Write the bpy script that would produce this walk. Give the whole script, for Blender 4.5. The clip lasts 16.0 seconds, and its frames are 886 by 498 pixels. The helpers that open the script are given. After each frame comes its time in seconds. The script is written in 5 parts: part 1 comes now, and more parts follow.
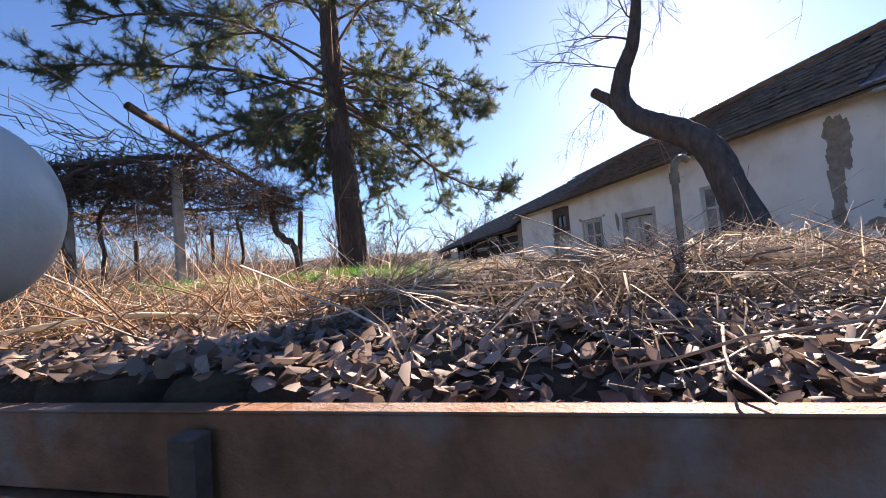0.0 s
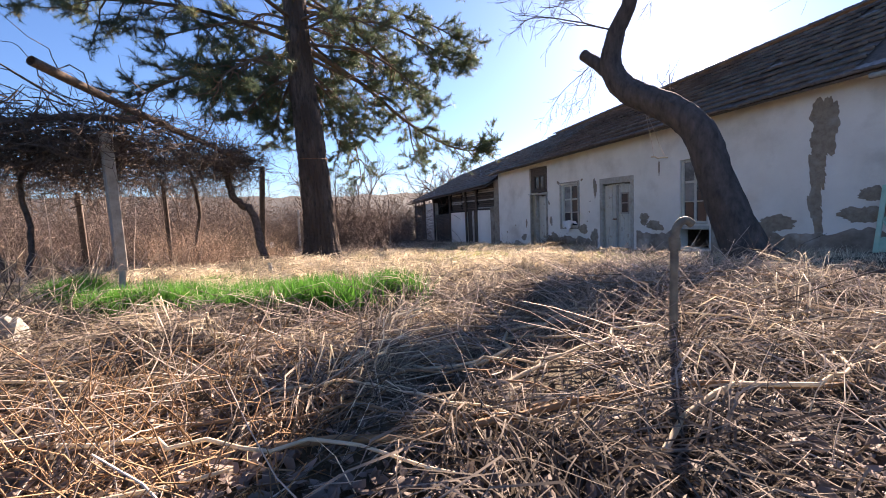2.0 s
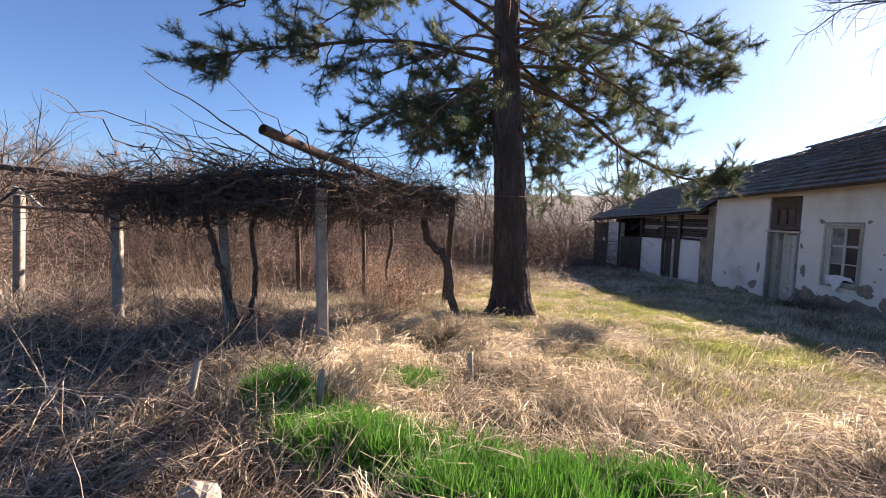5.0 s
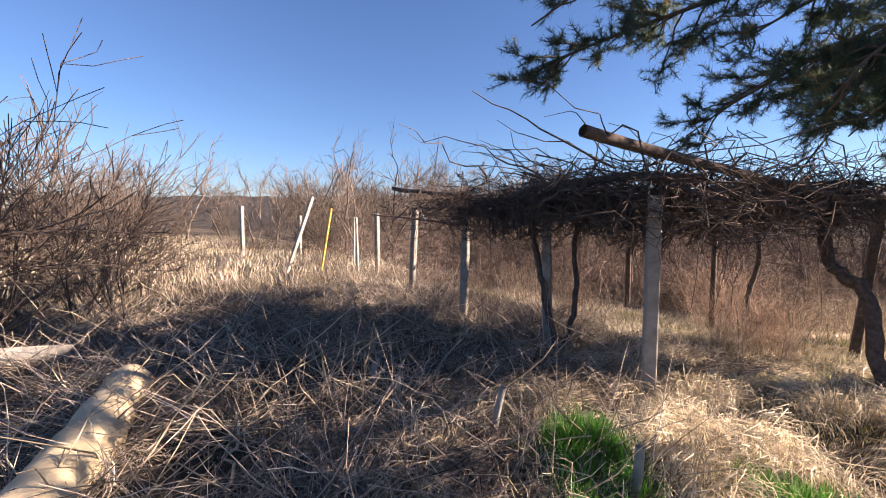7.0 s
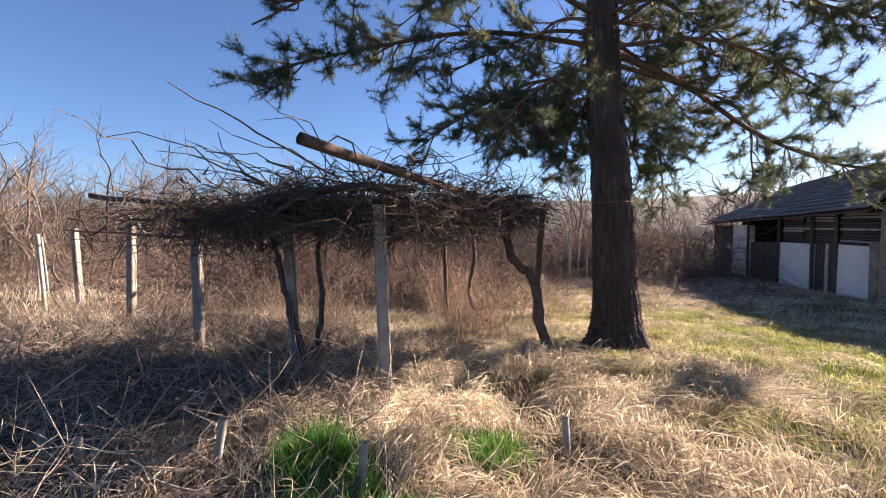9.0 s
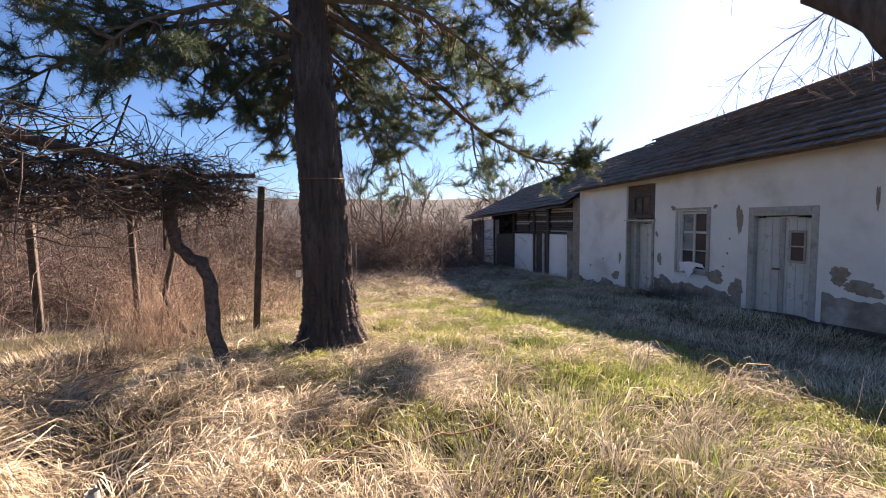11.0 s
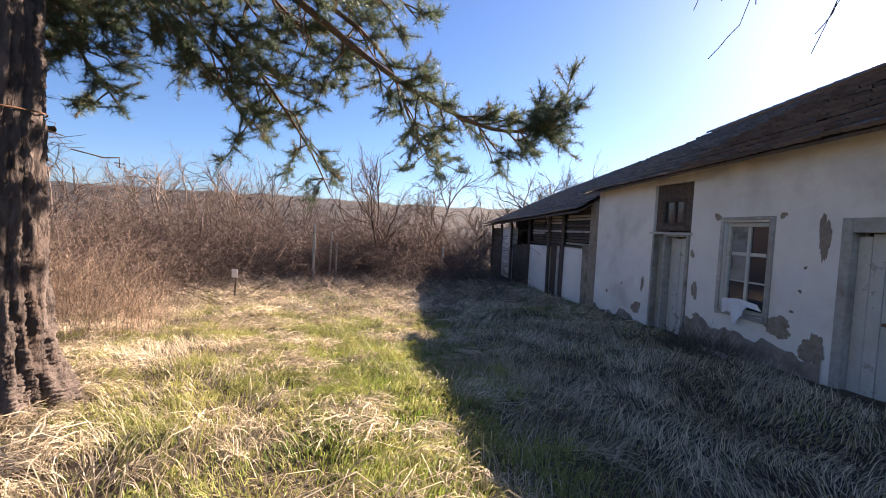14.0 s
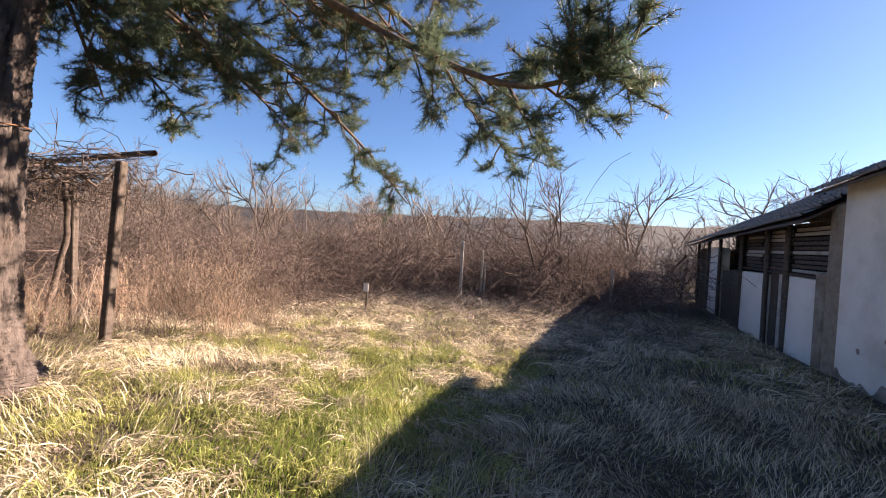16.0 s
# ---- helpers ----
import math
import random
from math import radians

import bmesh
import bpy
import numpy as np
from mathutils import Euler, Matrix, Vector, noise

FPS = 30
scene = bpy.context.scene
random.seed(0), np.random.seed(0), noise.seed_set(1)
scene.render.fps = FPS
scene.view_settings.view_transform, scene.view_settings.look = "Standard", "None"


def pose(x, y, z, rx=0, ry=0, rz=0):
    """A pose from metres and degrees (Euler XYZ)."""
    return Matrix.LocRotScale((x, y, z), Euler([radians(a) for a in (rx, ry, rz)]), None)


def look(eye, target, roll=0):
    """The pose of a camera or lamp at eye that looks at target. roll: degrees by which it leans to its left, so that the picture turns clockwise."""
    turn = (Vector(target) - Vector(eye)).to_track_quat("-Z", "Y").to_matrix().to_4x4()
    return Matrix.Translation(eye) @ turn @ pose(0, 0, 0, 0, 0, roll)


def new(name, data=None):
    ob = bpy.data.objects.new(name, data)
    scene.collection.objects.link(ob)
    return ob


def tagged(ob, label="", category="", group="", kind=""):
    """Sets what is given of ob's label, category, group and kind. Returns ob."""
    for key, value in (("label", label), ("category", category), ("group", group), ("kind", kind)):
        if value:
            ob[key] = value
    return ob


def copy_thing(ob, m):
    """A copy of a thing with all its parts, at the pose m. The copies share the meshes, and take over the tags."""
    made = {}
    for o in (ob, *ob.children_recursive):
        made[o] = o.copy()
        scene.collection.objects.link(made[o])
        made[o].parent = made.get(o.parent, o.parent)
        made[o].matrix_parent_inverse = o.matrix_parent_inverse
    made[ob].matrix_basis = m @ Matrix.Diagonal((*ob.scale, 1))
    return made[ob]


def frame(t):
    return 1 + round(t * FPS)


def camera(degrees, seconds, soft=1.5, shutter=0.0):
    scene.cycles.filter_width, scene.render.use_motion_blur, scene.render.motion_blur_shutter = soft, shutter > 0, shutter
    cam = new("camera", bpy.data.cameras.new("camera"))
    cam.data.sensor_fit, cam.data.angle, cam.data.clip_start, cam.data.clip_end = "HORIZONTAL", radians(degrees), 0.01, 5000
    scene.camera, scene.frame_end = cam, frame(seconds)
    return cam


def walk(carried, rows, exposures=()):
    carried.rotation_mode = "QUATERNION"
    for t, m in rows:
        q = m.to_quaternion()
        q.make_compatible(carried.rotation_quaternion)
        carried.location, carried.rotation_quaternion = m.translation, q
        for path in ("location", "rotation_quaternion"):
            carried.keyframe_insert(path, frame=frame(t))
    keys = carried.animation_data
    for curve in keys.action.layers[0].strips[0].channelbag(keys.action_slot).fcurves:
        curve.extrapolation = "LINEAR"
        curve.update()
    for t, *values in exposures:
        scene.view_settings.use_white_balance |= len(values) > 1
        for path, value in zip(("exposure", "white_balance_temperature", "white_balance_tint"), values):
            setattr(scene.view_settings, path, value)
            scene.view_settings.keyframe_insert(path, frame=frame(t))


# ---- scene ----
cam = camera(93.8, 16.0, 1.0)
PATH = [
    (0, (0.195, -0.188, 1.102), (0.636, 1.759, 1.22), -4.4),
    (0.5, (0.253, -0.028, 1.227), (0.844, 1.883, 1.239), -5.4),
    (1, (0.323, 0.129, 1.471), (1.012, 2.004, 1.378), -4.3),
    (1.5, (0.341, 0.109, 1.643), (0.998, 1.992, 1.505), -3.1),
    (2, (0.401, 0.169, 1.713), (0.941, 2.087, 1.548), -2.4),
    (2.5, (0.447, 0.256, 1.701), (0.847, 2.201, 1.459), -3.4),
    (3, (0.426, 0.368, 1.869), (0.87, 2.293, 1.56), -4.7),
    (3.2, (0.41, 0.42, 1.96), (0.866, 2.35, 1.70), -3.9),
    (5.3, (-0.261, 1.836, 2.653), (-0.68, 3.786, 2.504), 1.6),
    (5.5, (-0.318, 1.975, 2.647), (-0.887, 3.887, 2.507), 1.6),
    (6, (-0.398, 2.269, 2.665), (-1.417, 3.983, 2.512), 1.2),
    (6.5, (-0.411, 2.365, 2.707), (-1.766, 3.827, 2.539), 0.8),
    (7, (-0.425, 2.37, 2.728), (-1.958, 3.644, 2.564), 0.5),
    (7.5, (-0.405, 2.355, 2.746), (-1.996, 3.557, 2.599), 0.3),
    (8, (-0.375, 2.37, 2.747), (-1.889, 3.672, 2.632), 0.1),
    (8.5, (-0.271, 2.481, 2.728), (-1.458, 4.088, 2.635), -0.3),
    (9, (-0.172, 2.596, 2.704), (-0.822, 4.484, 2.59), -0.8),
    (9.5, (-0.04, 2.725, 2.639), (-0.139, 4.719, 2.52), -1.0),
    (10, (0.045, 2.867, 2.527), (0.28, 4.852, 2.452), -1.5),
    (10.2, (0.222, 3.039, 2.49), (0.454, 5.025, 2.416), -1.4),
    (12.3, (2.146, 5.042, 2.415), (2.552, 6.984, 2.163), 0.9),
    (12.5, (2.262, 5.229, 2.419), (2.622, 7.185, 2.21), 1.5),
    (13, (2.599, 5.692, 2.368), (2.851, 7.674, 2.289), 3.0),
    (13.5, (3.193, 6.065, 2.374), (3.34, 8.058, 2.303), 3.2),
    (14, (3.83, 6.541, 2.266), (3.853, 8.539, 2.169), 2.7),
    (14.5, (4.466, 6.927, 2.313), (4.211, 8.909, 2.249), 2.4),
    (15, (4.922, 7.526, 2.295), (4.41, 9.459, 2.252), 2.8),
    (15.5, (5.412, 8.073, 2.292), (4.683, 9.934, 2.242), 3.4),
    (16, (5.688, 8.643, 2.251), (4.735, 10.401, 2.204), 3.1),
]
walk(cam, [(t, look(eye, target, roll)) for t, eye, target, roll in PATH], [(0.0, 2.3, 6850, 23), (3.0, 2.25, 6850, 23), (5.5, 2.05, 6850, 23), (10.0, 2.05, 6850, 23), (12.5, 2.15, 6850, 23), (16.0, 2.05, 6850, 23)])

# ---- light ----
SUN_DIR = Vector((0.63, 0.656, 0.426)).normalized()
SUN_EL = math.asin(SUN_DIR.z)
world = bpy.data.worlds.new("winter_sky")
scene.world = world
world.use_nodes = True
wn = world.node_tree.nodes
sky = wn.new("ShaderNodeTexSky")
sky.sky_type, sky.sun_disc = "NISHITA", False
sky.sun_elevation, sky.sun_rotation = SUN_EL, math.atan2(SUN_DIR.x, SUN_DIR.y)
sky.air_density, sky.dust_density, sky.ozone_density = 1.0, 0.3, 7.5
wn["Background"].inputs["Strength"].default_value = 0.0455
world.node_tree.links.new(sky.outputs["Color"], wn["Background"].inputs["Color"])
sun = new("sun", bpy.data.lights.new("sun", "SUN"))
sun.data.energy, sun.data.angle, sun.data.color = 5.0, radians(0.5), (1.0, 0.87, 0.71)
sun.matrix_world = look((SUN_DIR * 60)[:], (0, 0, 0))

# ---- materials ----


def mat(name, c1, c2, scale=8.0, rough=0.9, bump=0.25, fine=60.0, c3=None, patch=0.8, cut=(0.5, 0.62), metal=0.0,
        stretch=(1, 1, 1), translucent=0.0, island=0.0, rand=0.0, spec=0.3):
    """Two colours by noise at one scale, a third in larger patches, fine relief, and variation piece by piece."""
    m = bpy.data.materials.new(name)
    m.use_nodes = True
    n, l = m.node_tree.nodes, m.node_tree.links
    b, out = n["Principled BSDF"], n["Material Output"]
    b.inputs["Roughness"].default_value, b.inputs["Metallic"].default_value = rough, metal
    b.inputs["Specular IOR Level"].default_value = spec
    co, mp = n.new("ShaderNodeTexCoord"), n.new("ShaderNodeMapping")
    mp.inputs["Scale"].default_value = stretch
    l.new(co.outputs["Object"], mp.inputs["Vector"])

    def noise_tex(s, detail):
        t = n.new("ShaderNodeTexNoise")
        t.inputs["Scale"].default_value, t.inputs["Detail"].default_value = s, detail
        t.inputs["Roughness"].default_value = 0.62
        l.new(mp.outputs["Vector"], t.inputs["Vector"])
        return t

    def ramp(fac, a, b2, ca, cb):
        r = n.new("ShaderNodeValToRGB")
        r.color_ramp.elements[0].position, r.color_ramp.elements[1].position = a, b2
        r.color_ramp.elements[0].color, r.color_ramp.elements[1].color = (*ca, 1), (*cb, 1)
        l.new(fac, r.inputs["Fac"])
        return r

    t1 = noise_tex(scale, 6)
    col = ramp(t1.outputs["Fac"], 0.3, 0.7, c1, c2).outputs["Color"]
    if c3:
        t2 = noise_tex(patch, 8)
        f = ramp(t2.outputs["Fac"], cut[0], cut[1], (0, 0, 0), (1, 1, 1))
        mx = n.new("ShaderNodeMixRGB")
        l.new(f.outputs["Color"], mx.inputs["Fac"])
        l.new(col, mx.inputs["Color1"])
        mx.inputs["Color2"].default_value = (*c3, 1)
        col = mx.outputs["Color"]
    for amount, node, socket in ((island, "ShaderNodeNewGeometry", "Random Per Island"), (rand, "ShaderNodeObjectInfo", "Random")):
        if amount:
            g, hs, ma = n.new(node), n.new("ShaderNodeHueSaturation"), n.new("ShaderNodeMapRange")
            ma.inputs["To Min"].default_value, ma.inputs["To Max"].default_value = 1 - amount, 1 + amount
            l.new(g.outputs[socket], ma.inputs["Value"])
            l.new(ma.outputs["Result"], hs.inputs["Value"])
            l.new(col, hs.inputs["Color"])
            col = hs.outputs["Color"]
    l.new(col, b.inputs["Base Color"])
    if bump:
        t3, bp = noise_tex(fine, 5), n.new("ShaderNodeBump")
        bp.inputs["Strength"].default_value, bp.inputs["Distance"].default_value = bump, 0.02
        l.new(t3.outputs["Fac"], bp.inputs["Height"])
        l.new(bp.outputs["Normal"], b.inputs["Normal"])
    if translucent:
        tr, ms = n.new("ShaderNodeBsdfTranslucent"), n.new("ShaderNodeMixShader")
        l.new(col, tr.inputs["Color"])
        ms.inputs["Fac"].default_value = translucent
        l.new(b.outputs["BSDF"], ms.inputs[1])
        l.new(tr.outputs["BSDF"], ms.inputs[2])
        l.new(ms.outputs["Shader"], out.inputs["Surface"])
    return m


M_SOIL = mat("soil", (0.022, 0.017, 0.012), (0.08, 0.06, 0.043), 7, 1.0, 0.9, 35, (0.10, 0.078, 0.048), 0.35, (0.45, 0.6))
M_HILL = mat("far_wood", (0.010, 0.009, 0.0085), (0.026, 0.022, 0.02), 0.09, 1.0, 0.0, c3=(0.034, 0.028, 0.024), patch=0.012, cut=(0.5, 0.6))
M_PLASTER = mat("lime_plaster", (0.70, 0.67, 0.60), (0.82, 0.79, 0.72), 1.1, 0.95, 0.3, 24, (0.50, 0.46, 0.385), 0.7, (0.5, 0.75))
M_MUD = mat("mud_brick", (0.22, 0.175, 0.13), (0.36, 0.30, 0.23), 9, 1.0, 0.8, 40, (0.36, 0.33, 0.28), 2.0, (0.55, 0.7))
M_PLINTH = mat("damp_plinth", (0.15, 0.115, 0.085), (0.36, 0.30, 0.235), 3, 1.0, 0.6, 40, (0.48, 0.43, 0.36), 1.2, (0.55, 0.7))
M_TILE = mat("clay_tile", (0.085, 0.066, 0.055), (0.20, 0.155, 0.125), 6, 0.42, 0.4, 50, (0.13, 0.13, 0.11), 3.0, (0.5, 0.65), rand=0.3, island=0.3, spec=0.5)
M_DARKWOOD = mat("old_dark_wood", (0.05, 0.04, 0.032), (0.13, 0.10, 0.08), 14, 0.9, 0.5, 50, stretch=(1, 1, 1), rand=0.25)
M_GREYWOOD = mat("weathered_board", (0.30, 0.28, 0.24), (0.46, 0.44, 0.39), 10, 0.9, 0.4, 60, (0.22, 0.19, 0.15), 2.5, (0.55, 0.7), rand=0.15)
M_SIDEBOARD = mat("greenish_board", (0.22, 0.225, 0.18), (0.36, 0.36, 0.30), 7, 0.9, 0.4, 50, (0.30, 0.28, 0.22), 3.0, (0.5, 0.7), stretch=(1, 1, 0.25))
M_PAINTWOOD = mat("flaking_white_paint", (0.47, 0.465, 0.40), (0.62, 0.61, 0.545), 5, 0.7, 0.3, 50, (0.36, 0.33, 0.27), 5.0, (0.58, 0.66), rand=0.08)
M_GREENPAINT = mat("mint_paint", (0.30, 0.50, 0.38), (0.42, 0.60, 0.48), 6, 0.6, 0.2, 50, (0.28, 0.24, 0.18), 7.0, (0.62, 0.7))
# near-black that puts the indoor shade into the colour
M_BLACK = mat("interior_shade_black", (0.012, 0.011, 0.01), (0.03, 0.027, 0.024), 4, 1.0, 0.0)
M_CONCRETE = mat("concrete", (0.22, 0.20, 0.17), (0.36, 0.335, 0.295), 9, 0.95, 0.4, 60, (0.16, 0.145, 0.12), 2.0, (0.5, 0.66), rand=0.15)
M_PINEBARK = mat("pine_bark", (0.035, 0.029, 0.026), (0.165, 0.132, 0.115), 12, 1.0, 1.0, 30, (0.075, 0.055, 0.045), 3.0, (0.5, 0.6), stretch=(1, 1, 0.28))
M_BRANCH = mat("pine_branch", (0.09, 0.065, 0.05), (0.20, 0.14, 0.10), 12, 1.0, 0.4, 40)
M_BARK = mat("old_tree_bark", (0.045, 0.038, 0.035), (0.12, 0.10, 0.09), 10, 1.0, 0.9, 26, stretch=(1, 1, 0.4))
M_TWIG = mat("bare_twig", (0.085, 0.065, 0.048), (0.19, 0.15, 0.12), 5, 1.0, 0.0, rand=0.3)
M_VINE = mat("vine_wood", (0.055, 0.042, 0.036), (0.16, 0.12, 0.095), 20, 1.0, 0.4, 60)
M_NEEDLE = mat("pine_needles", (0.045, 0.08, 0.052), (0.14, 0.18, 0.10), 0.8, 0.5, 0.0, translucent=0.45, island=0.4)
M_DRYNEEDLE = mat("dry_needles", (0.20, 0.13, 0.05), (0.30, 0.22, 0.09), 1.5, 0.8, 0.0, translucent=0.3, island=0.3)
M_GRASS = mat("lawn_grass", (0.20, 0.235, 0.062), (0.47, 0.455, 0.155), 0.7, 0.6, 0.0, translucent=0.4, island=0.35)
M_LUSH = mat("lush_lawn", (0.13, 0.22, 0.04), (0.36, 0.43, 0.10), 0.9, 0.6, 0.0, translucent=0.45, island=0.35)
M_WHEAT = mat("young_cereal", (0.04, 0.14, 0.018), (0.125, 0.32, 0.048), 1.2, 0.5, 0.0, translucent=0.45, island=0.3)
M_STRAW = mat("dry_straw", (0.32, 0.255, 0.165), (0.76, 0.66, 0.49), 1.0, 0.8, 0.0, translucent=0.3, island=0.72)
M_DULLSTRAW = mat("grey_straw", (0.07, 0.054, 0.042), (0.35, 0.285, 0.225), 1.5, 0.9, 0.0, translucent=0.2, island=0.8)
M_STEM = mat("dead_stem", (0.10, 0.075, 0.06), (0.56, 0.46, 0.37), 1.2, 0.9, 0.0, island=0.8)
M_RUSTWEED = mat("rusty_weed", (0.16, 0.095, 0.05), (0.42, 0.27, 0.15), 1.0, 0.9, 0.0, translucent=0.2, island=0.5)
M_LEAF = mat("dead_leaf", (0.10, 0.075, 0.06), (0.34, 0.27, 0.23), 3, 0.75, 0.0, translucent=0.2, island=0.4)
M_RUST = mat("rusty_steel", (0.11, 0.055, 0.03), (0.26, 0.13, 0.07), 10, 0.75, 0.4, 60, (0.20, 0.17, 0.15), 4, (0.5, 0.65))
M_PIPE = mat("dull_galvanised_pipe", (0.11, 0.10, 0.08), (0.22, 0.20, 0.155), 20, 0.7, 0.2, 60, metal=0.2)
M_LIGHTLOG = mat("barkless_log", (0.46, 0.36, 0.22), (0.62, 0.50, 0.33), 6, 0.85, 0.4, 40, (0.24, 0.18, 0.12), 3, (0.55, 0.66), stretch=(1, 0.3, 1))
# dust plus the grey of mirrored sky, both painted into the pane colour
M_SKYDUSTGLASS = mat("dusty_sky_pane", (0.16, 0.165, 0.16), (0.27, 0.275, 0.265), 5, 0.35, 0.0, c3=(0.10, 0.10, 0.095), patch=3.0, spec=0.6)
M_PINKWEED = mat("pinkish_weed", (0.26, 0.165, 0.115), (0.54, 0.40, 0.29), 1.5, 0.9, 0.0, island=0.4, rand=0.3)
M_CLOTH = mat("white_cloth", (0.70, 0.68, 0.66), (0.80, 0.78, 0.76), 6, 0.9, 0.2, 30)
M_GREYMETAL = mat("grey_enamel", (0.34, 0.38, 0.37), (0.50, 0.54, 0.50), 5, 0.35, 0.1, 40, spec=0.5)
M_YELLOW = mat("yellow_paint", (0.50, 0.32, 0.05), (0.62, 0.42, 0.09), 8, 0.7, 0.2, 40)

M_GLASS = bpy.data.materials.new("window_glass")
M_GLASS.use_nodes = True
gb = M_GLASS.node_tree.nodes["Principled BSDF"]
gb.inputs["Base Color"].default_value = (0.04, 0.045, 0.05, 1)
gb.inputs["Roughness"].default_value = 0.06
gb.inputs["Specular IOR Level"].default_value = 0.8

# ---- mesh helpers ----
RNG = np.random.default_rng(7)


def link_bm(name, bm, material, parent=None, label="", smooth=False):
    me = bpy.data.meshes.new(name)
    bm.to_mesh(me)
    bm.free()
    me.materials.append(material)
    if smooth:
        me.polygons.foreach_set("use_smooth", [True] * len(me.polygons))
    ob = new(name, me)
    if parent:
        ob.parent = parent
    if label:
        ob["label"] = label
    return ob


def part(name, bm, material, parent, label="", smooth=False):
    return link_bm(name, bm, material, parent, label, smooth)


def raw_mesh(name, verts, faces, material, parent=None, smooth=False):
    """A mesh from numpy arrays: verts (n,3), faces (m,3) or (m,4)."""
    verts, faces = np.asarray(verts, np.float32), np.asarray(faces, np.int32)
    k = faces.shape[1]
    me = bpy.data.meshes.new(name)
    me.vertices.add(len(verts))
    me.vertices.foreach_set("co", verts.ravel())
    me.loops.add(faces.size)
    me.loops.foreach_set("vertex_index", faces.ravel())
    me.polygons.add(len(faces))
    me.polygons.foreach_set("loop_start", np.arange(0, faces.size, k, dtype=np.int32))
    if smooth:
        me.polygons.foreach_set("use_smooth", np.ones(len(faces), bool))
    me.update(calc_edges=True)
    me.materials.append(material)
    ob = new(name, me)
    if parent:
        ob.parent = parent
    return ob


def box(bm, x0, x1, y0, y1, z0, z1, bevel=0.0, jitter=0.0, m=None):
    r = bmesh.ops.create_cube(bm, size=1.0)
    vs = r["verts"]
    for v in vs:
        v.co = Vector(((x0 + x1) / 2 + v.co.x * (x1 - x0), (y0 + y1) / 2 + v.co.y * (y1 - y0), (z0 + z1) / 2 + v.co.z * (z1 - z0)))
        if jitter:
            v.co += Vector(RNG.uniform(-jitter, jitter, 3))
    if bevel:
        es = list({e for v in vs for e in v.link_edges})
        r2 = bmesh.ops.bevel(bm, geom=es, offset=bevel, segments=1, affect="EDGES")
        vs = list({v for f in r2["faces"] for v in f.verts} | {v for v in vs if v.is_valid})
    if m is not None:
        bmesh.ops.transform(bm, matrix=m, verts=vs)
    return vs


def tube_arrays(points, radii, sides=6, rough=0.0, cap=True):
    """Verts and quads of a tapered tube along points."""
    p = np.asarray(points, float)
    r = np.broadcast_to(np.asarray(radii, float), (len(p),))
    d = np.gradient(p, axis=0)
    d /= np.linalg.norm(d, axis=1)[:, None] + 1e-9
    ref = np.eye(3)[np.argmin(np.abs(d).max(0))][None]
    a = np.cross(d, ref)
    a /= np.linalg.norm(a, axis=1)[:, None] + 1e-9
    b = np.cross(d, a)
    t = np.linspace(0, 2 * np.pi, sides, endpoint=False)
    rr = r[:, None] * (1 + rough * RNG.uniform(-1, 1, (len(p), sides)))
    v = p[:, None, :] + rr[..., None] * (np.cos(t)[None, :, None] * a[:, None, :] + np.sin(t)[None, :, None] * b[:, None, :])
    n = len(p)
    i, j = np.meshgrid(np.arange(n - 1), np.arange(sides), indexing="ij")
    j2 = (j + 1) % sides
    f = np.stack([i * sides + j, (i + 1) * sides + j, (i + 1) * sides + j2, i * sides + j2], -1).reshape(-1, 4)
    return v.reshape(-1, 3), f


def join(pieces):
    vs, fs, k = [], [], 0
    for v, f in pieces:
        vs.append(v)
        fs.append(f + k)
        k += len(v)
    return np.concatenate(vs), np.concatenate(fs)


def smooth_line(points, n):
    """A Catmull-Rom line through points."""
    p = np.asarray(points, float)
    q = np.vstack([2 * p[0] - p[1], p, 2 * p[-1] - p[-2]])
    out = []
    for t in np.linspace(0, len(p) - 1 - 1e-6, n):
        i, u = int(t), t - int(t)
        a, b, c, d = q[i:i + 4]
        out.append(0.5 * (2 * b + (c - a) * u + (2 * a - 5 * b + 4 * c - d) * u * u + (3 * b - a - 3 * c + d) * u ** 3))
    return np.array(out)


def smoothstep(a, b, x):
    t = np.clip((np.asarray(x, float) - a) / (b - a), 0, 1)
    return t * t * (3 - 2 * t)


def lumps(x, y, s, seed=0.0):
    """Soft unevenness between -1 and 1 from a few crossed waves."""
    x, y = np.asarray(x, float) * s, np.asarray(y, float) * s
    return (np.sin(x * 1.3 + y * 0.7 + seed) + np.sin(-x * 0.9 + y * 1.7 + seed * 2.1) + np.sin(x * 2.3 + y * 2.1 + seed * 0.7) * 0.6
            + np.sin(-x * 3.1 + y * 2.7 + seed * 3.3) * 0.4) / 3.0


def bank_edge(x):
    """The line of the board at the start, above a sunken step."""
    return 0.615 - 0.5 * np.asarray(x, float)


